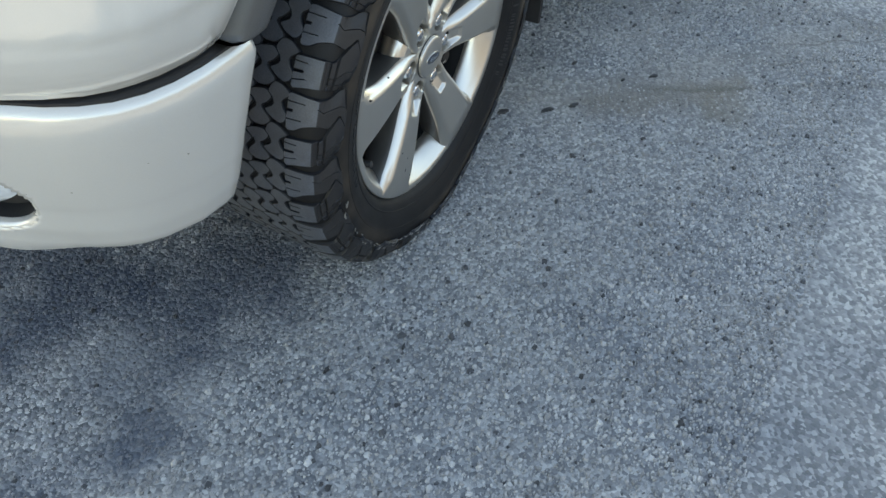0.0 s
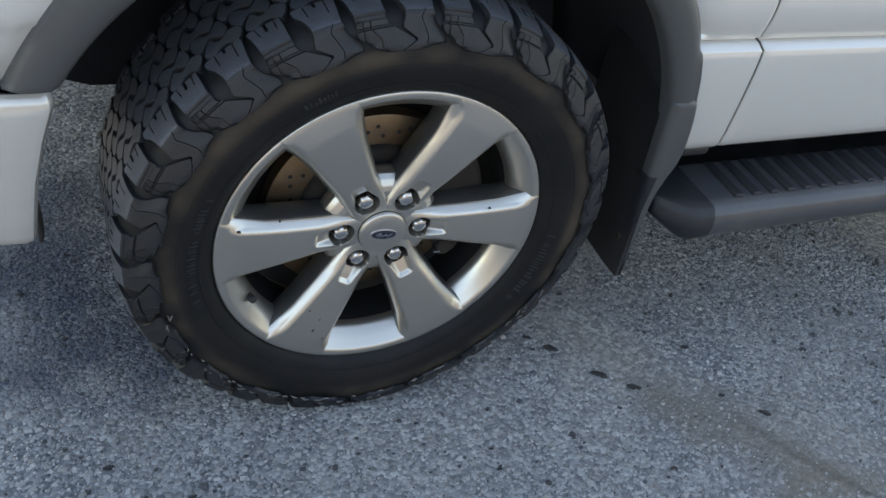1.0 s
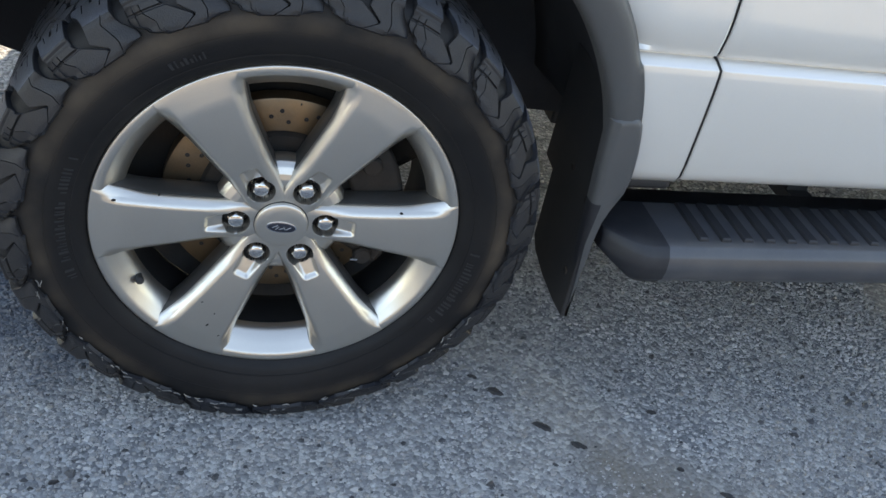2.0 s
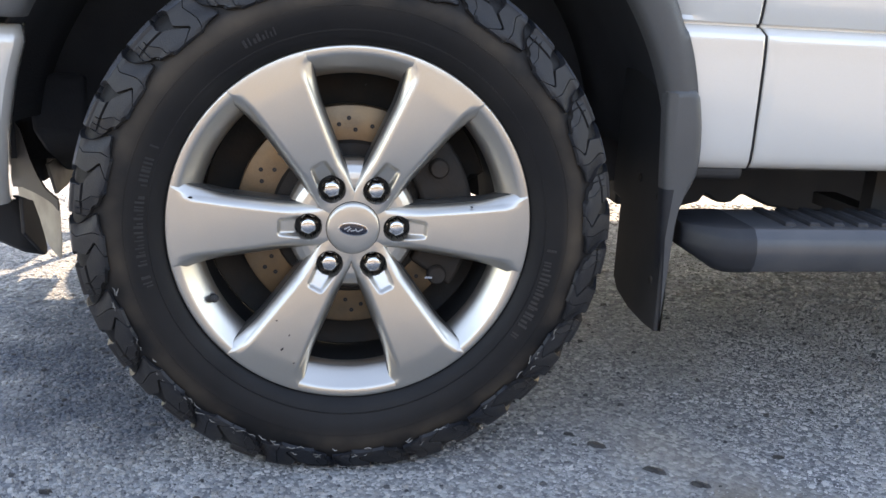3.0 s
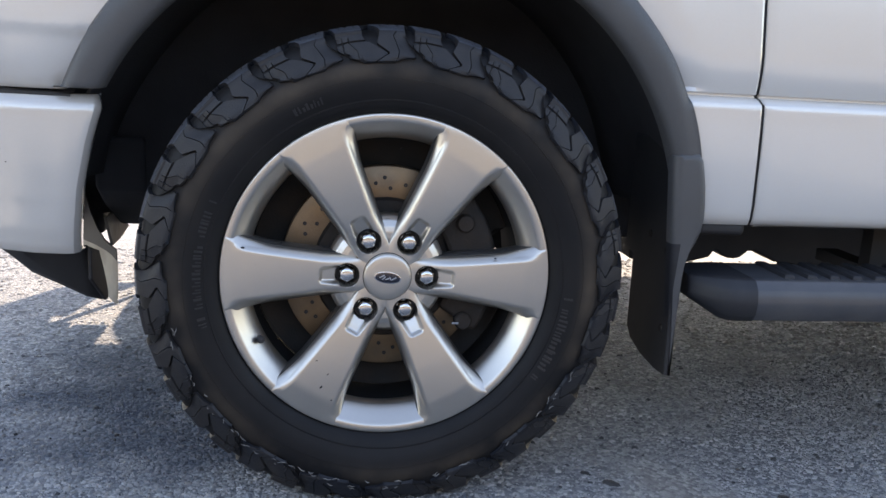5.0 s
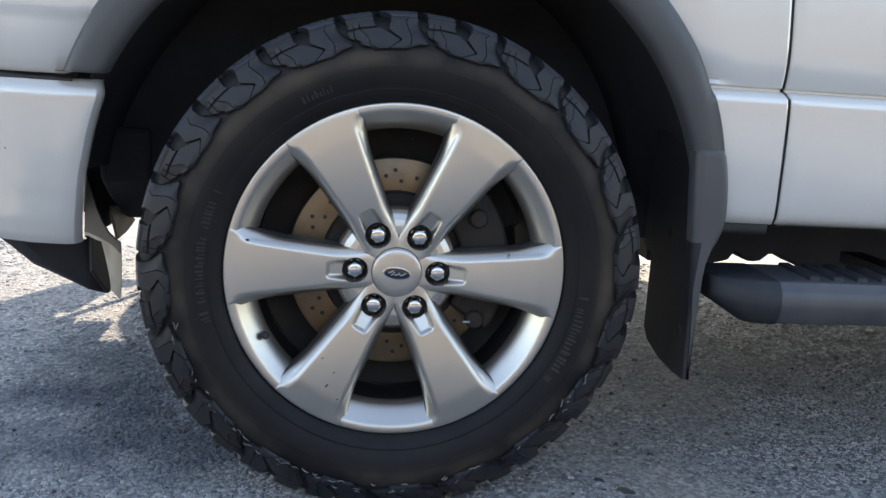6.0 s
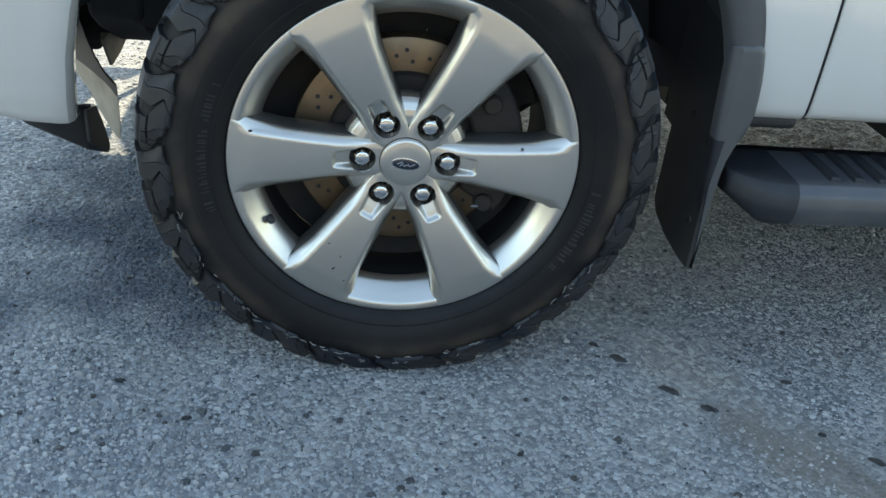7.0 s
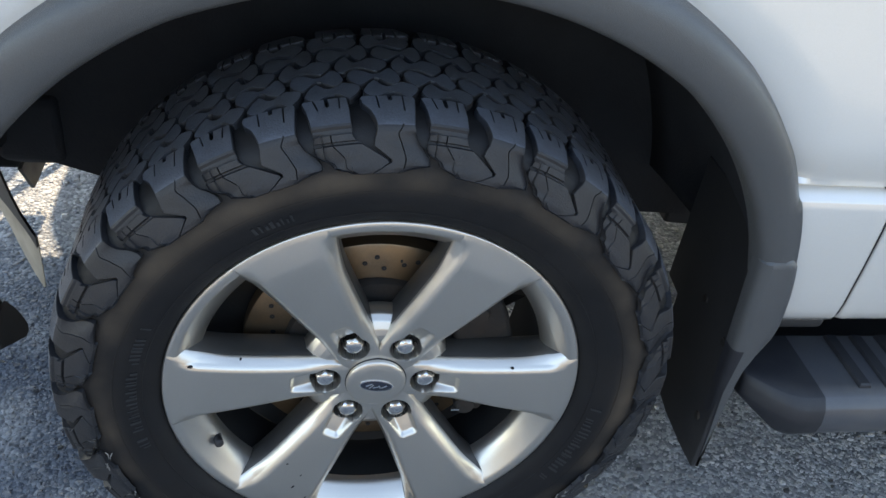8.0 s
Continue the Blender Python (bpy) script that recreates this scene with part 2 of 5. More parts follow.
        line = maths("MULTIPLY", maths("MAXIMUM", line, 0.0), maths("MINIMUM", maths("MAXIMUM", maths("MULTIPLY", maths("SUBTRACT", xyz.outputs["X"], x0), 12.0), 0.0), 0.8 if width < 0.01 else 0.5))
        silt = over(silt, line, (0.05, 0.045, 0.038))
    l.new(silt, dust.inputs["A"])
    l.new(dust.outputs["Result"], b.inputs["Base Color"])
    b.inputs["Roughness"].default_value = 0.75
    mth = n.new("ShaderNodeMath")
    mth.operation = "MULTIPLY_ADD"
    l.new(v.outputs["Distance"], mth.inputs[0])
    mth.inputs[1].default_value = -0.9
    l.new(noise_tex(60, 6.0), mth.inputs[2])
    bp = n.new("ShaderNodeBump")
    bp.inputs["Distance"].default_value = 0.004
    l.new(mth.outputs["Value"], bp.inputs["Height"])
    l.new(bp.outputs["Normal"], b.inputs["Normal"])
    return m


TAR = material("tar", (0.030, 0.031, 0.034), 0.5, vary=0.2, scale=60)
UNSEEN_WALL = material("unseen_wall_brown", (0.12, 0.106, 0.087), 0.85, vary=0.3, scale=1.5, fine=0.2, fine_scale=30, bump=0.01, bump_scale=12)
ASPHALT = asphalt()
CHIP = material("stone_chip", (0.34, 0.335, 0.328), 0.7, island=0.34, vary=0.32, scale=4, tint=(0.16, 0.135, 0.11), tint_scale=3, tint_amount=0.25)


def darken_chips():
    """The stains and painted shade darken the stone chips like the asphalt round them."""
    n, l = CHIP.node_tree.nodes, CHIP.node_tree.links
    b = n["Principled BSDF"]
    tc = n.new("ShaderNodeTexCoord")
    cloud = n.new("ShaderNodeTexNoise")
    cloud.inputs["Scale"].default_value, cloud.inputs["Detail"].default_value = 9, 6
    l.new(tc.outputs["Object"], cloud.inputs["Vector"])
    for cx, cy, rx, ry, most in STAIN_SHADE:
        place = n.new("ShaderNodeMapping")
        place.vector_type = "TEXTURE"
        place.inputs["Location"].default_value = (cx, cy, 0)
        place.inputs["Scale"].default_value = (rx, ry, 1)
        l.new(tc.outputs["Object"], place.inputs["Vector"])
        size = n.new("ShaderNodeVectorMath")
        size.operation = "LENGTH"
        l.new(place.outputs["Vector"], size.inputs[0])
        ragged = n.new("ShaderNodeMath")
        ragged.operation = "MULTIPLY_ADD"
        ragged.inputs[1].default_value, ragged.inputs[2].default_value = -1.6, 0.8
        l.new(cloud.outputs["Fac"], ragged.inputs[0])
        edge = n.new("ShaderNodeMath")
        edge.operation = "ADD"
        l.new(size.outputs["Value"], edge.inputs[0])
        l.new(ragged.outputs["Value"], edge.inputs[1])
        fade = n.new("ShaderNodeMapRange")
        fade.inputs["From Min"].default_value, fade.inputs["From Max"].default_value = 0.3, 1.0
        fade.inputs["To Min"].default_value, fade.inputs["To Max"].default_value = most, 0.0
        l.new(edge.outputs["Value"], fade.inputs["Value"])
        mx = n.new("ShaderNodeMix")
        mx.data_type = "RGBA"
        mx.inputs["B"].default_value = (0.085, 0.097, 0.12, 1)
        l.new(b.inputs["Base Color"].links[0].from_socket, mx.inputs["A"])
        l.new(fade.outputs["Result"], mx.inputs["Factor"])
        l.new(mx.outputs["Result"], b.inputs["Base Color"])


darken_chips()
DARKCHIP = material("dark_stone", (0.055, 0.057, 0.062), 0.65, island=0.45)


# ---- mesh helpers ----
def mesh_object(name, verts, faces, mat, parent=None, label="", sharp=35.0, weld=1e-5):
    me = bpy.data.meshes.new(name)
    me.from_pydata([tuple(map(float, v)) for v in verts], [], faces)
    bm = bmesh.new()
    bm.from_mesh(me)
    bmesh.ops.remove_doubles(bm, verts=bm.verts, dist=weld)
    bmesh.ops.recalc_face_normals(bm, faces=bm.faces)
    bm.to_mesh(me)
    bm.free()
    me.materials.append(mat)
    me.shade_smooth()
    me.set_sharp_from_angle(angle=radians(sharp))
    ob = new(name, me)
    if parent:
        ob.parent = parent
    if label:
        tagged(ob, label)
    return ob


def grid_faces(rows, cols, wrap_rows=False, wrap_cols=False, start=0):
    out = []
    for i in range(rows if wrap_rows else rows - 1):
        for j in range(cols if wrap_cols else cols - 1):
            a, b = i % rows, (i + 1) % rows
            c, d = j % cols, (j + 1) % cols
            out.append((start + a * cols + c, start + a * cols + d, start + b * cols + d, start + b * cols + c))
    return out


AXLE = 0.388  # height of the wheel's centre


def lathe(profile, n=96, centre=(0, 0, AXLE), closed=True):
    """Turns (radius, y) points round an axle along y."""
    verts = []
    for r, y in profile:
        for k in range(n):
            a = 2 * math.pi * k / n
            verts.append((centre[0] + r * math.cos(a), centre[1] + y, centre[2] + r * math.sin(a)))
    return verts, grid_faces(len(profile), n, wrap_rows=closed, wrap_cols=True)


def prism(outline, depth_axis, d0, d1):
    """A solid from a flat outline: depth_axis 0, 1 or 2; the outline gives the other two coordinates in order."""
    def place(p, d):
        q = list(p)
        q.insert(depth_axis, d)
        return tuple(q)
    k = len(outline)
    verts = [place(p, d0) for p in outline] + [place(p, d1) for p in outline]
    faces = [tuple(range(k)), tuple(range(2 * k - 1, k - 1, -1))]
    faces += [(i, (i + 1) % k, k + (i + 1) % k, k + i) for i in range(k)]
    return verts, faces


def bevelled(ob, width, segments=2):
    md = ob.modifiers.new("bevel", "BEVEL")
    md.width, md.segments, md.limit_method, md.angle_limit = width, segments, "ANGLE", radians(40)
    return ob


def box(x0, x1, y0, y1, z0, z1):
    return prism([(y0, z0), (y1, z0), (y1, z1), (y0, z1)], 0, x0, x1)


def interp(x, pairs):
    xs, ys = zip(*pairs)
    return float(np.interp(x, xs, ys))


def ease(t):
    t = max(0.0, min(1.0, t))
    return t * t * (3 - 2 * t)


def empty(name, label, category, group="", kind=""):
    return tagged(new(name), label, category, group, kind)


# ---- ground ----
def build_ground():
    near = np.linspace(-4, 6, 41)
    line = np.concatenate([-4 - np.geomspace(1, 600, 14)[::-1], near, 6 + np.geomspace(1, 600, 14)])
    verts = []
    for y in line:
        for x in line:
            h = 0.004 * noise.noise((x * 0.8, y * 0.8, 0.3)) if -4 <= x <= 6 and -4 <= y <= 6 else 0.0
            verts.append((x, y, h - 0.004))
    ob = mesh_object("ground", verts, grid_faces(len(line), len(line)), ASPHALT)
    tagged(ob, "worn grey asphalt with exposed stone chips", "ground", kind="structure")
    return ob


def build_chips(name, n, grow, mat, label, region=(-1.25, 1.5, -0.75, 0.75)):
    """Loose and half-sunk stone chips of the worn asphalt, where the camera passes nearest."""
    rng = np.random.default_rng(n)
    x, y = rng.uniform(region[0], region[1], n), rng.uniform(region[2], region[3], n)
    keep = (np.abs(0.60 * x + 0.80 * y - 0.305 + 0.05 * np.sin(9 * x)) > 0.075) | (x < 0.5) | (rng.random(n) < 0.3)
    for cx, cy, rx, ry, most in ((-0.63, 0.31, 0.085, 0.10, 0.55), (-0.62, 0.12, 0.05, 0.05, 0.4), (0.76, -0.40, 0.13, 0.10, 0.6)):
        bend = 0.25 * np.sin(5 * np.arctan2(y - cy, x - cx) + 9 * cx)
        keep &= (np.hypot((x - cx) / rx, (y - cy) / ry) > 1 + bend) | (rng.random(n) > most)
    along, across = (x - 0.72 - y - 0.27) * 0.707, (x - 0.72 + y + 0.27) * 0.707
    keep &= rng.random(n) > 0.6 * np.clip((1.35 + 0.2 * np.sin(14 * along) - np.hypot(along / 0.30, across / 0.095)) / 0.7, 0, 1)
    x, y = x[keep], y[keep]
    n = len(x)
    size = grow * rng.gamma(3.0, 0.00135, n).clip(0.0016, 0.012)
    turn = rng.uniform(0, 2 * math.pi, n)
    ring = np.array([0, 72, 144, 216, 288]) * math.pi / 180
    ang = turn[:, None] + ring[None] + rng.uniform(-0.35, 0.35, (n, 5))
    rad = size[:, None] * rng.uniform(0.65, 1.25, (n, 5))
    vx = x[:, None] + rad * np.cos(ang)
    vy = y[:, None] + rad * np.sin(ang) * 0.8
    height = size * rng.uniform(0.12, 0.42, n)
    low = np.stack([vx, vy, np.full_like(vx, -0.006)], -1)
    up = np.stack([x[:, None] + 0.62 * (vx - x[:, None]), y[:, None] + 0.62 * (vy - y[:, None]), -0.0035 + height[:, None] + rng.uniform(-0.15, 0.15, (n, 5)) * size[:, None]], -1)
    verts = np.concatenate([low, up], 1).reshape(-1, 3)
    base = (np.arange(n) * 10)[:, None, None]
    side = np.array([[i, (i + 1) % 5, 5 + (i + 1) % 5, 5 + i] for i in range(5)])[None] + base
    top = (np.array([[5, 6, 7, 8, 9]]) + base[:, 0]).reshape(-1, 5)
    me = bpy.data.meshes.new(name)
    me.from_pydata(verts.tolist(), [], side.reshape(-1, 4).tolist() + top.tolist())
    me.materials.append(mat)
    ob = new(name, me)
    tagged(ob, label, "gravel", kind="stuff")


def build_tar_spots():
    rng = random.Random(5)
    for x, y, a, w in ((0.432, 0.045, -0.6, 0.020), (0.502, -0.044, -0.65, 0.019), (0.560, -0.092, -0.5, 0.017), (0.395, 0.085, -0.5, 0.010), (0.81, -0.222, -0.6, 0.015), (0.742, -0.158, -0.4, 0.008), (0.20, -0.20, 0.4, 0.009), (-0.33, -0.12, 0.2, 0.008), (-0.45, -0.03, 0.0, 0.010), (0.74, -0.02, -0.3, 0.014)):
        k = 26
        verts = []
        for ring, z in ((1.0, -0.004), (0.75, 0.0022), (0.2, 0.0026)):
            for q in range(k):
                t = 2 * math.pi * q / k
                rr = ring * (1 + 0.55 * noise.noise((math.cos(t) * 1.5 + x * 40, math.sin(t) * 1.5, y * 30)) + 0.35 * noise.noise((math.cos(t) * 4 + x * 70, math.sin(t) * 4, y * 50)))
                u, v = 0.86 * w * rr * math.cos(t), 0.33 * w * rr * math.sin(t)
                verts.append((x + u * math.cos(a) - v * math.sin(a), y + u * math.sin(a) + v * math.cos(a), z))
        ob = mesh_object("tar_spot", verts, grid_faces(3, k, wrap_cols=True) + [tuple(range(2 * k, 3 * k))], TAR)
        tagged(ob, "small black tar spot on the asphalt", "tar spot", "tar spots on the asphalt")


def build_unseen_wall():
    """Unseen plain wall, added behind the camera to dim and warm the front light."""
    v, f = box(-16, 18, -7.1, -7.0, 0.0, 2.4)
    ob = mesh_object("boundary_wall", v, f, UNSEEN_WALL)
    tagged(ob, "plain brown wall, unseen, added to dim the light", "wall", kind="structure")


build_unseen_wall()
build_ground()
build_chips("stone_chips", 92000, 0.72, CHIP, "pale grey stone chips bedded in the asphalt")
build_chips("stone_chips", 26000, 1.15, CHIP, "pale grey stone chips bedded in the asphalt under the truck", (-1.5, 2.0, 0.75, 1.9))
build_chips("dark_stone_chips", 3000, 0.9, DARKCHIP, "dark bluish stone chips bedded in the asphalt")
build_tar_spots()


# ---- pickup truck: body ----
truck = empty("pickup_truck", "white pickup truck with grey wheel-arch flares, parked on asphalt", "truck")
MID = 1.03  # the truck's long axis lies along x at this y


def gap_x(z):
    """The front edge of the door."""
    return interp(z, [(0.40, 0.652), (0.49, 0.641), (0.52, 0.638), (0.60, 0.632), (0.70, 0.6255), (0.715, 0.620), (0.74, 0.6175), (0.875, 0.607), (1.0, 0.602), (1.3, 0.60)])


SIDE = [(0.40, 0.075), (0.485, 0.066), (0.493, 0.052), (0.505, 0.045), (0.53, 0.040), (0.60, 0.033), (0.66, 0.029), (0.690, 0.0284), (0.7015, 0.0286), (0.7025, 0.0292), (0.7105, 0.0400), (0.7130, 0.0500), (0.7175, 0.0500), (0.7195, 0.0450)]
# a soft hollow over the crease, then a panel that leans in towards the roof
SIDE += [(0.7205 + 0.006 * k, 0.0305 + 0.0125 * (1 - k / 11) ** 2) for k in range(11)] + [(0.79 + 0.02 * k, 0.0305 + 0.16 * (0.02 * k) ** 2) for k in range(20)]
WRAP = [(-1.0, 0.55), (-0.93, 0.40), (-0.86, 0.27), (-0.80, 0.175), (-0.755, 0.115), (-0.72, 0.068), (-0.685, 0.034), (-0.65, 0.014), (-0.61, 0.004), (-0.56, 0.0)]
R_OUT = [(10, 0.556), (22, 0.571), (31, 0.586), (40, 0.599), (52, 0.610), (66, 0.614), (90, 0.612), (115, 0.610), (129, 0.608), (135, 0.606), (150.5, 0.590), (170, 0.580)]
R_IN = [(10, 0.515), (23, 0.520), (30, 0.526), (43, 0.536), (57, 0.545), (73, 0.546), (98, 0.545), (115, 0.549), (128, 0.545), (138, 0.540), (150.5, 0.532), (170, 0.525)]
# The flare's outer face lies proud of the body; it draws in towards both ends.
FACE = [(10, 0.024), (23, 0.020), (45, 0.008), (70, 0.0), (110, 0.0), (130, 0.012), (150.5, 0.034), (170, 0.04)]


def side_y(x, z):
    """The outer surface of the body's near side."""
    y = interp(z, SIDE)
    if x < -0.3 and z < 0.76:  # no ledge in front of the wheel
        y = interp(z, [(0.66, 0.068), (0.672, 0.061), (0.69, 0.053), (0.715, 0.046), (0.74, 0.0405), (0.76, 0.0365)])
    y += interp(x, WRAP)
    if x < -0.56 and z < 0.74:  # the lower edge tucks in towards the nose
        y += 0.10 * (-0.56 - x) * min(1.0, (0.74 - z) / 0.06)
    d = math.hypot(x, z - AXLE) - interp(math.degrees(math.atan2(z - AXLE, x)), R_OUT)
    low = 0.722 if x > -0.3 else 0.668
    if z > low:  # the panel's edges roll in towards the flare and the crease
        e = max(d, 0.0)
        if x < -0.3:
            e = -0.012 * math.log(math.exp(-e / 0.012) + math.exp(-(z - low) / 0.012))
        y += 0.0085 * max(0.0, 1 - max(e, 0.0) / 0.058) ** 2
    return y


def sheet(points, faces, thick, mat, name, parent, label="", sharp=35.0, weld=1e-5):
    ob = mesh_object(name, points, faces, mat, parent, label, sharp, weld)
    md = ob.modifiers.new("thick", "SOLIDIFY")
    md.thickness, md.offset = thick, 0.0
    return ob


def arch_point(a):
    r = interp(a, R_OUT) - 0.012
    return r * math.cos(radians(a)), AXLE + r * math.sin(radians(a))


def build_fender():
    top, rear_low, front_low, nose, split = 1.16, 0.492, 0.672, -0.95, 0.80
    # behind the wheel: level rows, so that the body crease runs straight into the door
    zs = [rear_low] + [z for z, _ in SIDE if rear_low < z < split] + [0.515, 0.56, 0.63, split]
    zs = sorted(set(zs))
    arch = [arch_point(8 + 0.5 * k) for k in range(90)]
    verts, faces = [], []
    cols = 56
    for z in zs:
        x0 = float(np.interp(z, [p[1] for p in arch], [p[0] for p in arch]))
        x1 = gap_x(z) - 0.0040
        for k in range(cols):
            x = x0 + (x1 - x0) * (k / (cols - 1)) ** 1.25
            verts.append((x, side_y(x, z), z))
    faces += grid_faces(len(zs), cols)
    # over and in front of the wheel: lines that fan out from the arch
    first = min((8 + 0.05 * k for k in range(1000)), key=lambda a: abs(arch_point(a)[1] - split))
    corner = math.degrees(math.atan2(split - AXLE, gap_x(split) - 0.0040))
    steps, base = 56, len(verts)
    angles = [first + (166.5 - first) * k / 150 for k in range(151)]
    for a in angles:
        b = a - (first - corner) * max(0.0, (80 - a) / (80 - first)) if a < 80 else a
        c, s = math.cos(radians(b)), math.sin(radians(b))
        if a > 120 and arch_point(a)[1] < front_low:
            r = (front_low - AXLE) / math.sin(radians(a))
            xi, zi = r * math.cos(radians(a)), front_low
        else:
            xi, zi = arch_point(a)
        outer = (top - AXLE) / s
        if c > 0:
            for _ in range(8):
                zz = AXLE + min(outer, 3.0) * s
                outer = min((top - AXLE) / s, (gap_x(zz) - 0.0040) / c)
        elif c < 0:
            outer = min(outer, nose / c)
        xo, zo = outer * c, AXLE + outer * s
        for k in range(steps):
            t = (k / (steps - 1)) ** 1.25
            x, z = xi + t * (xo - xi), zi + t * (zo - zi)
            verts.append((x, side_y(x, z), z))
    faces += grid_faces(len(angles), steps, start=base)
    sheet(verts, faces, 0.003, PAINT, "fender", truck, weld=3e-4)
    # the pinched lower end of the fender
    v, f = box(0.546, 0.636, 0.054, 0.090, 0.470, 0.4955)
    bevelled(mesh_object("fender_foot", v, f, BLACK, truck), 0.010, 4)


def build_door(name, x0, x1, slanted):
    zs = [z for z, _ in SIDE if z > 0.48]
    zs = sorted(set(zs + [0.497, 0.515, 0.56, 0.63, 0.81, 0.9, 1.0]))
    us = [0, 0.003, 0.008] + [0.02 + 0.98 * k / 24 for k in range(25)]
    verts = []
    for z in zs:
        a = gap_x(z) + 0.0036 if slanted else x0
        for u in us:
            x = a + u * (x1 - a)
            edge = 0.004 * max(0.0, 1 - u / 0.008)
            low = 0.016 * max(0.0, (0.495 - z) / 0.01) if z < 0.495 else 0.0
            verts.append((x, side_y(x, z) + edge + low, z))
    sheet(verts, grid_faces(len(zs), len(us)), 0.003, PAINT, name, truck)
    # dark strip added behind the shut line for the shade in it
    verts = []
    for z in zs:
        a = gap_x(z) if slanted else x0 - 0.003
        verts += [(a - 0.014, side_y(a, z) + 0.0045, z), (a + 0.014, side_y(a, z) + 0.0045, z)]
    mesh_object("shut_line_seal", verts, grid_faces(len(zs), 2), BORE, truck)


def build_flare():
    """The grey arch moulding: a rounded section swept along the wheel opening."""
    verts, cols = [], 0
    angles = [153.5 - (153.5 - 20.8) * k / 126 for k in range(127)]
    for a in angles:
        ro, ri, f = interp(a, R_OUT), interp(a, R_IN), interp(a, FACE)
        c, s = math.cos(radians(a)), math.sin(radians(a))
        body = side_y(ro * c, AXLE + ro * s)
        body = max(body, f + 0.008)
        w = ro - ri
        section = [(ro - 0.002, body + 0.006), (ro, body - 0.001), (ro - 0.002, body - 0.005), (ro - 0.07 * w, f + 0.35 * (body - f)), (ro - 0.2 * w, f + 0.004), (ro - 0.4 * w, f), (ro - 0.65 * w, f + 0.001), (ro - 0.85 * w, f + 0.004), (ri + 0.004, f + 0.009), (ri + 0.0005, f + 0.016), (ri, f + 0.04), (ri + 0.004, f + 0.041), (ri + 0.008, f + 0.02), (ro - 0.3 * w, f + 0.012)]
        cols = len(section)
        verts += [(r * c, y, max(AXLE + r * s, 0.676) if c < 0 else AXLE + r * s) for r, y in section]
    faces = grid_faces(len(angles), cols, wrap_cols=True)
    faces += [tuple(range(cols)), tuple(range((len(angles) - 1) * cols, len(angles) * cols))]
    mesh_object("wheel_arch_flare", verts, faces, FLARE, truck, "dull grey textured plastic arch flare", 50)
    # lower rear end of the flare, which runs down beside the mud flap
    edge = [(0.473, 0.612), (0.485, 0.618), (0.503, 0.620), (0.520, 0.617), (0.5285, 0.606), (0.5335, 0.585), (0.538, 0.560), (0.541, 0.530), (0.542, 0.505), (0.539, 0.482), (0.532, 0.463), (0.523, 0.446), (0.517, 0.425), (0.5145, 0.40), (0.513, 0.33), (0.512, 0.26), (0.5095, 0.221), (0.505, 0.219), (0.501, 0.24), (0.498, 0.30), (0.492, 0.38), (0.486, 0.46), (0.479, 0.54)]
    verts, k = [], len(edge)
    cx, cz = sum(p[0] for p in edge) / k, sum(p[1] for p in edge) / k
    for inset, y in ((0.0, 0.045), (0.0, 0.030), (0.0012, 0.0245), (0.0040, 0.0205), (0.0085, 0.0180), (0.0150, 0.0172)):
        for n, (x, z) in enumerate(edge):
            (xa, za), (xb, zb) = edge[n - 1], edge[(n + 1) % k]
            d = math.hypot(xb - xa, zb - za)
            nx, nz = (zb - za) / d, -(xb - xa) / d
            i = min(inset, 0.0045 if z < 0.45 else 0.02)
            verts.append((x + nx * i, y, z + nz * i))
    faces = grid_faces(6, k, wrap_cols=True) + [tuple(range(5 * k, 6 * k))]
    foot = mesh_object("flare_extension", verts, faces, FLARE, truck, sharp=50)
    # its narrow lower edge is black
    foot.data.materials.append(STEPPAD)
    for p in foot.data.polygons:
        if p.center.z < 0.435 and len(p.vertices) < 6:
            p.material_index = 1


def build_mud_flap():
    outline = [(0.030, 0.63), (0.024, 0.43), (0.016, 0.222), (0.06, 0.219), (0.13, 0.222), (0.19, 0.236), (0.212, 0.255), (0.218, 0.40), (0.262, 0.405), (0.262, 0.63)]
    v, f = prism(outline, 0, 0.496, 0.504)
    flap = bevelled(mesh_object("mud_flap", v, f, BLACK, truck, "black moulded mud flap"), 0.002)
    for y, z in ((0.06, 0.50), (0.06, 0.44), (0.14, 0.455), (0.05, 0.30)):
        vv, ff = lathe([(0.0005, -0.002), (0.006, -0.002), (0.008, 0.0), (0.008, 0.004), (0.0005, 0.004)], 12, (0, 0, 0), closed=False)
        vv = [(0.496 + b, y + a, z + c) for a, b, c in vv]
        mesh_object("screw", vv, ff, CAST, flap)


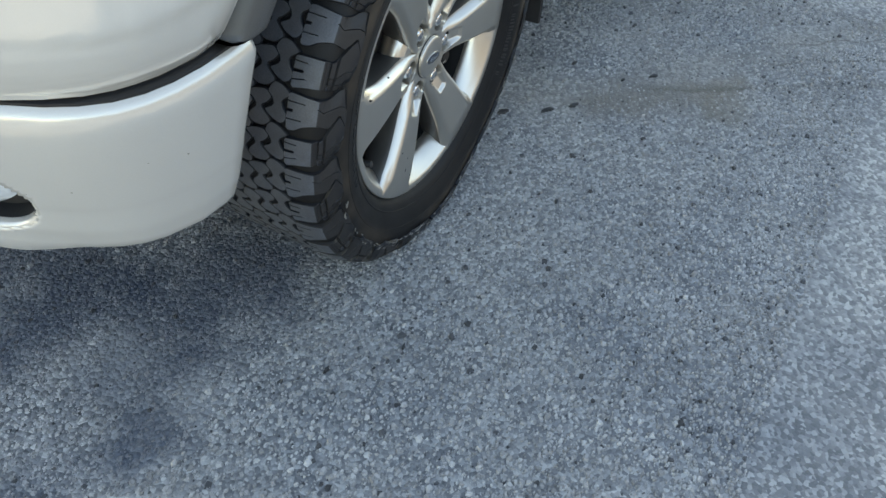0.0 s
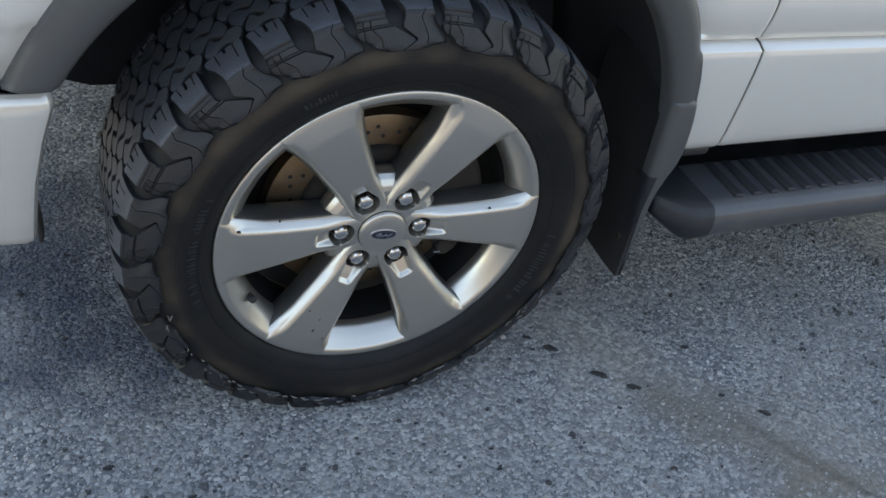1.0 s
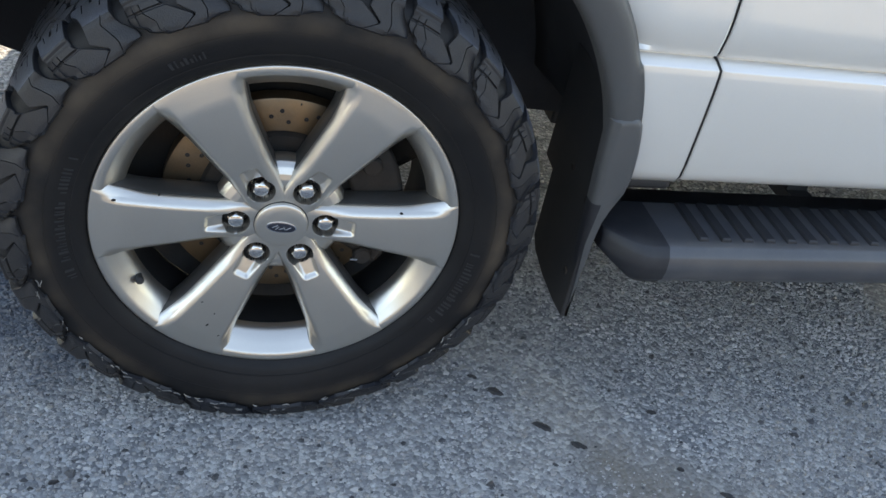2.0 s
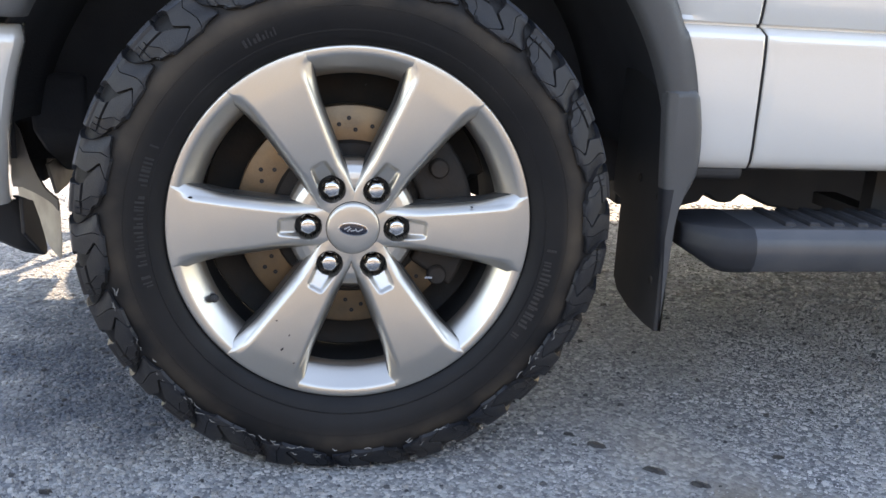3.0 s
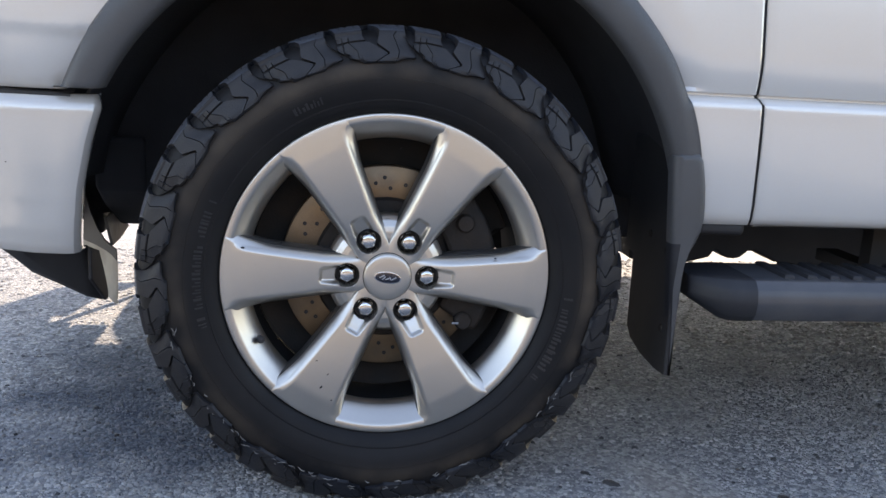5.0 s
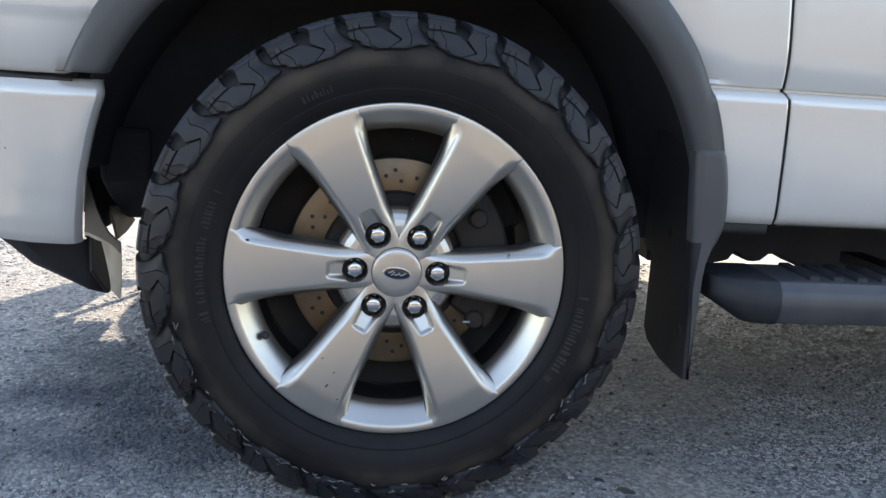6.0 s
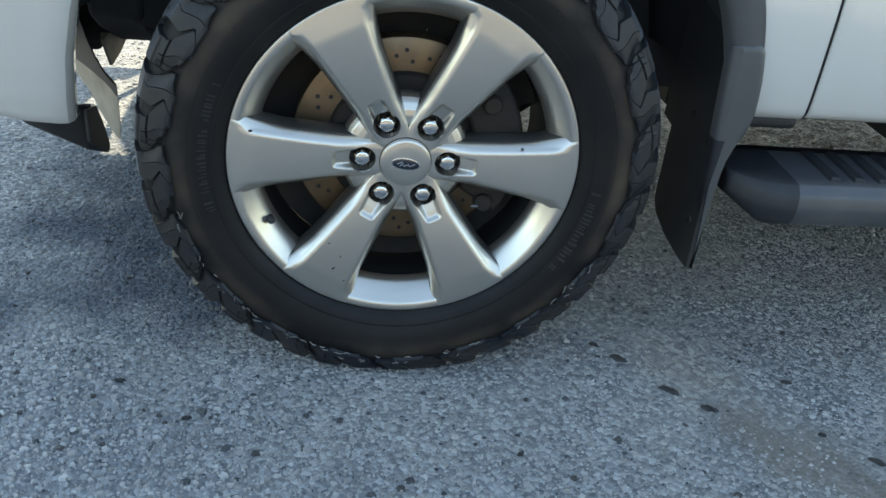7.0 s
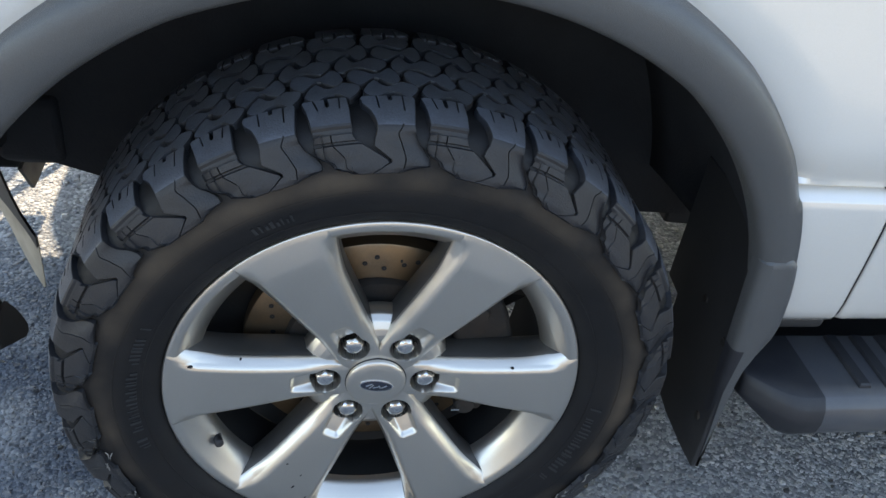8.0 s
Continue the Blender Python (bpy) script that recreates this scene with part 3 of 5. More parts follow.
def build_liner():
    """The dark inner arch: a curved shell and the wall at its back."""
    angles = [10 + (170 - 10) * k / 64 for k in range(65)]
    ys = [0.03, 0.06, 0.12, 0.2, 0.3, 0.4, 0.47]
    verts = []
    for a in angles:
        for y in ys:
            r = interp(a, R_IN) + 0.014 + 0.02 * math.sin(math.pi * (y - 0.03) / 0.44)
            r += 0.02 * max(0.0, (a - 140) / 30)
            y = y + max(0.0, (a - 138) / 32) * 0.07 * (0.47 - y) / 0.44
            verts.append((r * math.cos(radians(a)), y + 0.015, AXLE + r * math.sin(radians(a))))
    sheet(verts, grid_faces(len(angles), len(ys)), 0.004, LINER, "inner_arch_liner", truck)
    outline = [(0.58 * math.cos(radians(a)), AXLE + 0.58 * math.sin(radians(a))) for a in range(20, 161, 5)]
    outline += [(-0.55, 0.50), (-0.49, 0.44), (-0.40, 0.41), (0.30, 0.40), (0.45, 0.38), (0.62, 0.375), (0.62, 0.60)]
    v, f = prism(outline, 1, 0.486, 0.52)
    mesh_object("inner_arch_wall", v, f, LINER, truck)


PLAN = [(-0.4535, 0.095), (-0.4520, 0.078), (-0.4530, 0.0650), (-0.4575, 0.0568), (-0.466, 0.0535), (-0.50, 0.054), (-0.56, 0.058), (-0.60, 0.066), (-0.635, 0.079), (-0.665, 0.098), (-0.69, 0.122), (-0.712, 0.152), (-0.735, 0.195), (-0.757, 0.245), (-0.785, 0.32), (-0.82, 0.44), (-0.85, 0.60), (-0.87, 0.80), (-0.875, 1.03)]


def plan_line():
    return PLAN + [(x, 2 * MID - y) for x, y in PLAN[-2::-1]]


def offset_line(line):
    """Points of a plan line with their outward normals."""
    out, k = [], len(line)
    for i, (x, y) in enumerate(line):
        a, b = line[max(i - 1, 0)], line[min(i + 1, k - 1)]
        tx, ty = b[0] - a[0], b[1] - a[1]
        d = math.hypot(tx, ty)
        out.append((x, y, -ty / d, tx / d))
    return out


def bumper_out(x, y, z):
    """How far the bumper stands out from its plan line."""
    o = interp(z, [(0.405, -0.04), (0.408, -0.028), (0.418, -0.021), (0.45, -0.013), (0.50, -0.006), (0.56, -0.002), (0.62, 0.0), (0.648, 0.0)])
    w = interp(x, [(-0.74, 1.15), (-0.66, 1.0), (-0.61, 0.75), (-0.52, 0.45), (-0.46, 0.25)])
    return o + w * interp(z, [(0.49, 0.0), (0.56, 0.007), (0.62, 0.0135), (0.65, 0.0155)])


def build_bumper():
    line = PLAN[:12]
    for (x0, y0), (x1, y1) in zip(PLAN[11:16], PLAN[12:17]):
        line = line + [(x0 + (x1 - x0) * k / 9, y0 + (y1 - y0) * k / 9) for k in range(1, 10)]
    line = line + PLAN[17:]
    line = line + [(x, 2 * MID - y) for x, y in PLAN[-2::-1]]
    pts = offset_line(line)
    k = len(line)
    roll = [(-0.034, 0.6640), (-0.0215, 0.6638), (-0.0150, 0.6622), (-0.0098, 0.6588), (-0.0056, 0.6540), (-0.0026, 0.6480), (-0.0008, 0.6410), (0.0, 0.6330), (0.0, 0.62), (0.0, 0.59), (0.0, 0.56)]
    roll += [(0.0, 0.548 - 0.006 * i) for i in range(20)] + [(0.0, 0.425), (0.0, 0.418), (0.0, 0.408), (0.0, 0.405)]

    def surface(i, o, z):
        x, y, nx, ny = pts[i]
        if min(i, k - 1 - i) < 4:
            nx, ny = 0.0, (-1.0 if y < MID else 1.0)
        d = o + bumper_out(x, y, z)
        near_end = min(1.0, max(0.0, (7 - min(i, k - 1 - i)) / 3.0))
        lean = near_end * interp(z, [(0.40, 0.054), (0.45, 0.049), (0.52, 0.040), (0.60, 0.022), (0.64, 0.009), (0.65, 0.009), (0.664, 0.015)])
        # the lower edge dips towards the front
        dip_low = 0.020 * ease((min(y, 2 * MID - y) - 0.15) / 0.12) * max(0.0, min(1.0, (0.436 - z) / 0.028))
        return Vector((x - lean + nx * d, y + ny * d, z - dip_low))

    verts = [surface(i, o, z) for i in range(k) for o, z in roll]
    # oval opening for the fog lamp
    c = Vector((-0.759, 0.266, 0.492))
    out = Vector((-0.90, -0.42, 0)).normalized()
    side = Vector((out.y, -out.x, 0))

    def inside(p):
        d = p - c
        return p.y < 0.5 and (d.dot(side) / 0.066) ** 2 + (d.z / 0.047) ** 2 < 1

    faces = [q for q in grid_faces(k, len(roll)) if not any(inside(verts[i]) for i in q)]
    ob = sheet(verts, faces, 0.004, SHADED_PAINT, "front_bumper", truck, "pearl-white painted front bumper")

    def lamp_point(s, z, back):
        row = [surface(i, 0.0, z) for i in range(8, 60)]
        ss, oo = [(p - c).dot(side) for p in row], [(p - c).dot(out) for p in row]
        if ss[0] > ss[-1]:
            ss, oo = ss[::-1], oo[::-1]
        return tuple(c + side * s + Vector((0, 0, z - c.z)) + out * (float(np.interp(s, ss, oo)) - back))

    def oval(name, rings, mat, parent, label="", up=0.0, slant=0.0):
        vv = []
        for a, b, back in rings:
            for q in range(40):
                t = 2 * math.pi * q / 40
                s, z = a * math.cos(t), b * math.sin(t)
                vv.append(lamp_point(s, c.z + up + z - slant * s, back))
        return mesh_object(name, vv, grid_faces(len(rings), 40, wrap_cols=True), mat, parent, label, 60)

    oval("fog_lamp_rim", [(0.080, 0.061, 0.0008), (0.077, 0.058, -0.0008), (0.071, 0.052, -0.0011), (0.067, 0.048, 0.0006), (0.0640, 0.0455, 0.006), (0.062, 0.044, 0.02)], SHADED_PAINT, ob)
    oval("fog_lamp_recess", [(0.0625, 0.0435, 0.012), (0.058, 0.039, 0.035), (0.001, 0.001, 0.038)], BLACK, ob)
    oval("fog_lamp", [(0.055, 0.0260, 0.030), (0.055, 0.0260, 0.010), (0.052, 0.0240, 0.007), (0.027, 0.0125, 0.004), (0.0005, 0.0005, 0.003)], CLEAR, ob, "clear fog lamp lens", 0.013, 0.32)
    # black strip in the gap above the bumper
    verts = []
    for i in range(5, k - 5):
        w = -0.0100
        for o, z in ((-0.040, 0.674), (-0.030, 0.6672), (w - 0.004, 0.6672), (w, 0.6650), (w, 0.655)):
            x, y, nx, ny = pts[i]
            d = o + bumper_out(x, y, 0.655)
            verts.append((x + nx * d, y + ny * d, z))
    mesh_object("bumper_seal", verts, grid_faces(k - 10, 5), BORE, truck, "black strip in the gap")


def build_splash():
    """The air dam under the bumper, and the splash shield that hangs in front of the wheel."""
    half = [(-0.506, 0.248), (-0.53, 0.238), (-0.57, 0.23), (-0.62, 0.228), (-0.68, 0.232), (-0.72, 0.26), (-0.745, 0.31), (-0.77, 0.42), (-0.79, 0.60), (-0.80, 0.80), (-0.805, MID)]
    line = half + [(x, 2 * MID - y) for x, y in half[-2::-1]]
    verts = []
    for x, y in line:
        low = interp(x, [(-0.80, 0.425), (-0.695, 0.415), (-0.665, 0.362), (-0.62, 0.338), (-0.584, 0.322), (-0.53, 0.291), (-0.506, 0.283)])
        s = 1 if y < MID else -1
        s *= interp(x, [(-0.72, 0.15), (-0.66, 1.0)])
        verts += [(x, y, low), (x - 0.002, y - s * 0.012, low + 0.012), (x - 0.004, y - s * 0.04, max(0.385, low + 0.014)), (x - 0.004, y - s * 0.09, max(0.402, low + 0.016))]
    sheet(verts, grid_faces(len(line), 4), 0.005, BLACK, "air_dam", truck, "black flexible air dam")
    hook = [(0.150, 0.402), (0.205, 0.385), (0.231, 0.350), (0.252, 0.315), (0.263, 0.292), (0.260, 0.280), (0.246, 0.281), (0.215, 0.302), (0.150, 0.345)]
    v, f = prism(hook, 0, -0.506, -0.500)
    bevelled(mesh_object("air_dam_end", v, f, BLACK, truck), 0.0015)

    def slanted(v):
        return [(x, y + 1.5 * (-0.53 - x), z) for x, y, z in v]

    shield = [(-0.522, 0.325), (-0.5215, 0.29), (-0.5225, 0.24), (-0.5255, 0.216), (-0.530, 0.2115), (-0.536, 0.2135), (-0.553, 0.219), (-0.582, 0.240), (-0.607, 0.264), (-0.622, 0.271), (-0.645, 0.280), (-0.652, 0.325)]

    def other_side(v):
        return [(x, 2 * MID - y, z) for x, y, z in v]

    v, f = prism(shield, 1, 0.449, 0.453)
    mesh_object("splash_shield", slanted(v), f, SHIELD, truck, "dusty tan splash shield")
    mesh_object("splash_shield", other_side(slanted(v)), f, SHIELD, truck, "dusty tan splash shield")
    clip = [(-0.5205, 0.312), (-0.535, 0.319), (-0.551, 0.322), (-0.585, 0.323), (-0.629, 0.320), (-0.660, 0.31), (-0.675, 0.36), (-0.665, 0.47), (-0.62, 0.44), (-0.594, 0.385), (-0.5755, 0.360), (-0.5555, 0.343), (-0.535, 0.337), (-0.5205, 0.334)]
    v, f = prism(clip, 1, 0.438, 0.447)
    mesh_object("shield_mount", slanted(v), f, BORE, truck)
    mesh_object("shield_mount", other_side(slanted(v)), f, BORE, truck)
    # panel that closes the liner's front end down to the frame
    back = [(-0.70, 0.375), (-0.54, 0.378), (-0.53, 0.56), (-0.70, 0.56)]
    v, f = prism(back, 1, 0.598, 0.606)
    mesh_object("inner_panel", v, f, LINER, truck)
    plate = [(0.575, 0.37), (0.65, 0.37), (0.80, 0.31), (0.713, 0.299), (0.627, 0.298)]
    v, f = prism(plate, 0, -0.578, -0.572)
    mesh_object("lower_bracket", v, f, SHIELD, truck)


def build_underside():
    cross = [(0.475, 0.45), (0.54, 0.406), (0.68, 0.338), (0.84, 0.315), (0.90, 0.33), (0.94, 0.56), (0.46, 0.56)]
    v, f = prism(cross, 0, -0.57, -0.47)
    bevelled(mesh_object("cross_member", v, f, LINER, truck), 0.01)
    v, f = box(-0.40, 0.45, 0.66, 2 * MID - 0.66, 0.36, 0.50)
    bevelled(mesh_object("engine_skid_plate", v, f, BLACK, truck), 0.02)
    # two unseen boxes added to keep sun off the ground behind the bumper
    v, f = box(-0.74, -0.60, 0.66, 1.44, 0.315, 0.44)
    bevelled(mesh_object("front_skid_plate", v, f, BLACK, truck), 0.01)
    v, f = box(-0.59, -0.50, 1.0, 1.43, 0.32, 0.43)
    bevelled(mesh_object("steering_rack_cover", v, f, BLACK, truck), 0.01)
    rail = [(0.62, 0.31), (0.75, 0.30), (0.82, 0.318), (0.832, 0.336), (0.842, 0.332), (0.852, 0.323), (0.868, 0.317), (0.886, 0.316), (0.900, 0.319), (0.910, 0.327), (0.919, 0.335), (0.934, 0.336), (0.992, 0.31), (1.06, 0.30), (2.7, 0.32), (3.0, 0.45), (5.0, 0.45), (5.0, 0.56), (0.62, 0.56)]
    for y0, y1 in ((0.55, 0.63), (2 * MID - 0.63, 2 * MID - 0.55)):
        v, f = prism(rail, 1, y0, y1)
        bevelled(mesh_object("frame_rail", v, f, BLACK, truck), 0.006)
    # floor pan, split so that the wheel wells stay free
    for x0, x1, y0, y1 in ((0.58, 3.05, 0.11, 2 * MID - 0.11), (-0.62, 0.58, 0.50, 2 * MID - 0.50), (3.05, 5.2, 0.45, 2 * MID - 0.45)):
        v, f = box(x0, x1, y0, y1, 0.53, 0.57)
        mesh_object("floor_pan", v, f, BLACK, truck)


def build_step():
    """Side step: a ribbed board with a moulded front cap."""
    sec = [(0.112, 0.402), (0.108, 0.409), (0.01, 0.4088), (-0.0165, 0.4080), (-0.0195, 0.4065), (-0.0285, 0.3955), (-0.0310, 0.3915), (-0.0345, 0.376), (-0.0350, 0.370), (-0.0325, 0.352), (-0.022, 0.338), (0.0, 0.335), (0.10, 0.340), (0.112, 0.35)]
    v, f = prism(sec, 0, 0.626, 2.35)
    board = mesh_object("side_step", v, f, GREYTRIM, truck, "grey side step with black rubber ribs", 40)
    # added dark strip stands in for the deep shade behind the board
    v, f = prism([(0.109, 0.384), (0.192, 0.381), (0.204, 0.374), (0.207, 0.360), (0.198, 0.350), (0.109, 0.346)], 0, 0.60, 2.35)
    bevelled(mesh_object("inner_flange", v, f, BLACK, board), 0.003)
    # rounded front cap
    verts, ts = [], [0.0, 0.15, 0.3, 0.42, 0.52, 0.62, 0.72, 0.80, 0.88, 0.94, 0.98, 1.0, 1.0]
    for i, t in enumerate(ts):
        x = 0.628 - 0.098 * t
        front = max(0.0, (t - 0.30) / 0.70) ** 1.7
        low = max(0.0, (t - 0.50) / 0.50)
        close = (0.85 if i == len(ts) - 1 else 1.0)
        for y, z in sec:
            yy = 0.112 - (0.112 - y) * (1 - 0.44 * front) * 1.008
            zz = 0.376 + (z - 0.376) * (1 - 0.72 * low if z < 0.376 else 1 - 0.16 * front) * 1.02
            verts.append((x, 0.06 + (yy - 0.06) * close, 0.382 + (zz - 0.382) * close))
    n = len(ts) - 1
    faces = grid_faces(n + 1, len(sec), wrap_cols=True) + [tuple(range(n * len(sec), (n + 1) * len(sec)))]
    mesh_object("step_cap", verts, faces, STEPPAD, board, "black moulded end cap", 50)
    first = None
    for k in range(34):
        x = 0.700 + 0.0432 * k
        if first is None:
            rib, rf = [], []
            for half, top in ((-0.0098, -0.15), (-0.0090, 0.7), (-0.0076, 1.0), (0.0076, 1.0), (0.0090, 0.7), (0.0098, -0.15)):
                rib += [(half, 0.106, 0.4082 + 0.0065 * min(top, 0)), (half, 0.104, 0.4082 + 0.0065 * top), (half, 0.001, 0.4082 + 0.0065 * top), (half, -0.0015, 0.4082 + 0.0045 * top), (half, -0.0025, 0.4082 + 0.0065 * min(top, 0))]
            rf = grid_faces(6, 5)
            first = mesh_object("rib", rib, rf, STEPPAD, board)
            first.location.x = x
        else:
            o = first.copy()
            scene.collection.objects.link(o)
            o.location.x = x
    for x in (1.0, 1.6, 2.2):
        b, bf = box(x, x + 0.05, 0.19, 0.40, 0.355, 0.38)
        v2, f2 = box(x + 0.002, x + 0.048, 0.215, 0.25, 0.375, 0.54)
        mesh_object("step_bracket", b + v2, bf + [tuple(i + 8 for i in q) for q in f2], BLACK, board)


def build_shell():
    """The rest of the body: hood, cab, bed and far side, as one plain painted shell each."""
    # hood and nose
    hood = [(-0.93, 0.95), (-0.90, 1.05), (-0.80, 1.12), (0.55, 1.19), (0.60, 1.16), (0.60, 1.05), (-0.85, 0.90)]
    v, f = prism(hood, 1, 0.10, 2 * MID - 0.10)
    bevelled(mesh_object("hood", v, f, PAINT, truck), 0.03, 3)
    nose, nf = [], []
    line = plan_line()
    for x, y in line:
        xx = max(x, -0.9) + 0.03
        for z in (0.68, 0.80, 0.95, 1.06):
            nose.append((xx - 0.03, y + (0.004 if y < MID else -0.004), z))
    sheet(nose[16 * 4 : (len(line) - 7) * 4], grid_faces(len(line) - 23, 4), 0.01, BLACK, "grille", truck)
    cab = [(0.56, 1.14), (1.18, 1.80), (1.35, 1.88), (2.35, 1.90), (2.65, 1.84), (2.78, 1.20), (2.78, 1.12), (0.56, 1.10)]
    v, f = prism(cab, 1, 0.0, 1.0)
    v = [(x, MID + (0.985 - 0.20 * max(0.0, z - 1.14) / 0.75) * (1 if y > 0.5 else -1), z) for x, y, z in v]
    cabin = bevelled(mesh_object("cab", v, f, PAINT, truck), 0.03, 3)
    for s in (-1, 1):
        for x0, x1, x2, x3 in ((0.80, 1.30, 1.68, 1.72), (1.80, 1.80, 2.50, 2.60)):
            q = [(x0, 1.20), (x3, 1.20), (x2, 1.74), (x1, 1.74)]
            w = [(x, MID + s * (0.988 - 0.20 * (z - 1.14) / 0.75), z) for x, z in q]
            w += [(x, y - s * 0.012, z) for x, y, z in w]
            mesh_object("side_window", w, [(0, 1, 2, 3), (7, 6, 5, 4), (0, 1, 5, 4), (1, 2, 6, 5), (2, 3, 7, 6), (3, 0, 4, 7)], GLASS, cabin)
    # bed and rear quarter with an opening over the rear wheel
    rear = 3.68
    quarter = [(2.82, 0.50), (3.12, 0.50)] + [(rear - 0.55 * math.cos(radians(a)), AXLE + 0.55 * math.sin(radians(a))) for a in range(12, 169, 6)] + [(4.24, 0.52), (5.05, 0.55), (5.07, 1.12), (2.82, 1.12)]
    v, f = prism(quarter, 1, 0.0, 0.05)
    for y0 in (0.028, 2 * MID - 0.078):
        bevelled(mesh_object("bed_side", [(x, y + y0, z) for x, y, z in v], f, PAINT, truck), 0.008)
    v, f = box(2.82, 5.05, 0.078, 2 * MID - 0.078, 0.72, 0.78)
    mesh_object("bed_floor", v, f, BLACK, truck)
    v, f = box(5.0, 5.06, 0.08, 2 * MID - 0.08, 0.55, 1.12)
    bevelled(mesh_object("tailgate", v, f, PAINT, truck), 0.01)
    v, f = box(2.80, 2.86, 0.08, 2 * MID - 0.08, 0.55, 1.12)
    mesh_object("bed_front", v, f, PAINT, truck)
    v, f = box(0.55, 2.35, 2 * MID - 0.10, 2 * MID + 0.03, 0.335, 0.409)
    bevelled(mesh_object('side_step', v, f, GREYTRIM, truck), 0.01)
    # far side of the body
    yy = 2 * MID
    # the unseen sill is set low to shut sun out from under the truck
    far = [(-0.70, 0.672), (-0.50, 0.672)] + [(-0.57 * math.cos(radians(a)), AXLE + 0.57 * math.sin(radians(a))) for a in range(32, 169, 6)] + [(0.57, 0.40), (2.78, 0.40), (2.78, 1.16), (-0.85, 1.10)]
    v, f = prism(far, 1, yy - 0.075, yy - 0.03)
    bevelled(mesh_object("far_body_side", v, f, PAINT, truck), 0.008)
    # inner fender wall and firewall close the engine bay
    v, f = box(-0.75, 0.60, 0.53, 0.56, 0.57, 1.10)
    mesh_object("engine_bay_wall", v, f, BLACK, truck)
    v, f = box(0.57, 0.60, 0.09, 2 * MID - 0.09, 0.53, 1.15)
    mesh_object("firewall", v, f, BLACK, truck)
    v, f = box(1.70, 1.72, 0.09, 2 * MID - 0.09, 0.57, 1.15)
    mesh_object("cab_floor_wall", v, f, BLACK, truck)


def build_paint_details():
    """The thin seam on the fender over the arch, and small stone chips in the paint."""
    verts = []
    line = [(-0.395, 0.838), (-0.405, 0.8435), (-0.415, 0.8475), (-0.43, 0.850), (-0.46, 0.8515), (-0.50, 0.853), (-0.54, 0.8545)]
    for x, z in line:
        for dz, dy in ((-0.0016, 0.003), (-0.0013, -0.0019), (0.0013, -0.0019), (0.0016, 0.003)):
            verts.append((x, side_y(x, z) + dy, z + dz))
    mesh_object("fender_seam", verts, grid_faces(len(line), 4), BORE, truck)
    verts, faces = [], []
    for k, (x, z) in enumerate(((-0.624, 0.812), (-0.600, 0.556), (-0.648, 0.566), (-0.566, 0.596), (-0.727, 0.532), (-0.712, 0.531), (-0.738, 0.522))):
        y = side_y(x, z) - 0.0016 if z > 0.67 else float(np.interp(-x, [-q[0] for q in PLAN[4:]], [q[1] for q in PLAN[4:]])) - bumper_out(x, 0.0, z) - 0.0024
        w = 0.0011 + 0.0005 * (k % 3)
        v, f = prism([(x - w, z), (x - 0.3 * w, z + 0.6 * w), (x + w, z + 0.2 * w), (x + 0.2 * w, z - 0.7 * w)], 1, y, y + 0.012)
        faces += [tuple(len(verts) + i for i in q) for q in f]
        verts += v
    tagged(mesh_object("paint_chip", verts, faces, BORE, truck), kind="stuff")


build_fender()
build_paint_details()
build_door("front_door", 0.0, 1.70, True)
build_door("rear_door", 1.706, 2.78, False)
build_flare()
build_mud_flap()
build_liner()
build_bumper()
build_splash()
build_underside()
build_step()
build_shell()


# ---- wheel and tyre ----
TYRE = [(0.266, 0.034), (0.2745, 0.026), (0.280, 0.018), (0.290, 0.0125), (0.302, 0.0085), (0.306, 0.0065), (0.320, 0.003), (0.335, 0.0015), (0.350, 0.003), (0.363, 0.0075), (0.373, 0.0105), (0.382, 0.0132), (0.390, 0.0185), (0.3975, 0.028), (0.4028, 0.044), (0.4040, 0.07), (0.4045, 0.10), (0.4048, 0.145)]
TYRE = TYRE + [(r, 0.290 - y) for r, y in TYRE[-2::-1]]


def settle(p):
    """Presses the foot of the tyre flat on the ground and bulges the sidewall there."""
    x, y, z = p
    bulge = math.exp(-((max(z, 0) / 0.075) ** 2)) * math.exp(-((x / 0.17) ** 2))
    side = (0.145 - y) / 0.145
    y -= 0.012 * bulge * max(-1.0, min(1.0, side * 1.6)) * (1 if abs(side) > 0.3 else 0)
    z = 0.5 * (z + math.sqrt(z * z + 0.010 ** 2)) - 0.0008
    return x, y, z


def tyre_point(a, r, y, h=0.0, normal=(1, 0)):
    """A point on the tyre: angle a in radians, profile point (r, y), raised by h along the profile's normal."""
    rr, yy = r + h * normal[0], y + h * normal[1]
    return rr * math.cos(a), yy, AXLE + rr * math.sin(a)


def build_tyre(parent):
    prof = TYRE
    verts, faces = lathe(prof, 180, closed=False)
    verts = [settle(v) for v in verts]
    tyre = mesh_object("tyre", verts, faces, SIDEWALL, parent, "black all-terrain tyre with chunky side lugs", 60)
    return tyre


# outer surface of the shoulder blocks: station u (0 inner edge on the tread, 1 corner, 2 foot on the sidewall), radius, y
SHOULDER = [(0.0, 0.4110, 0.0650), (0.3, 0.4098, 0.0520), (0.6, 0.4075, 0.0385), (0.9, 0.4032, 0.0235), (1.0, 0.4005, 0.0180), (1.05, 0.3975, 0.0150), (1.2, 0.3915, 0.0118), (1.4, 0.3825, 0.0078), (1.6, 0.3735, 0.0038), (1.75, 0.3665, 0.0006), (1.9, 0.3595, -0.0024), (2.0, 0.3545, -0.0034), (2.05, 0.3515, -0.0020)]
PITCHES = 40
PITCH = 2 * math.pi / PITCHES
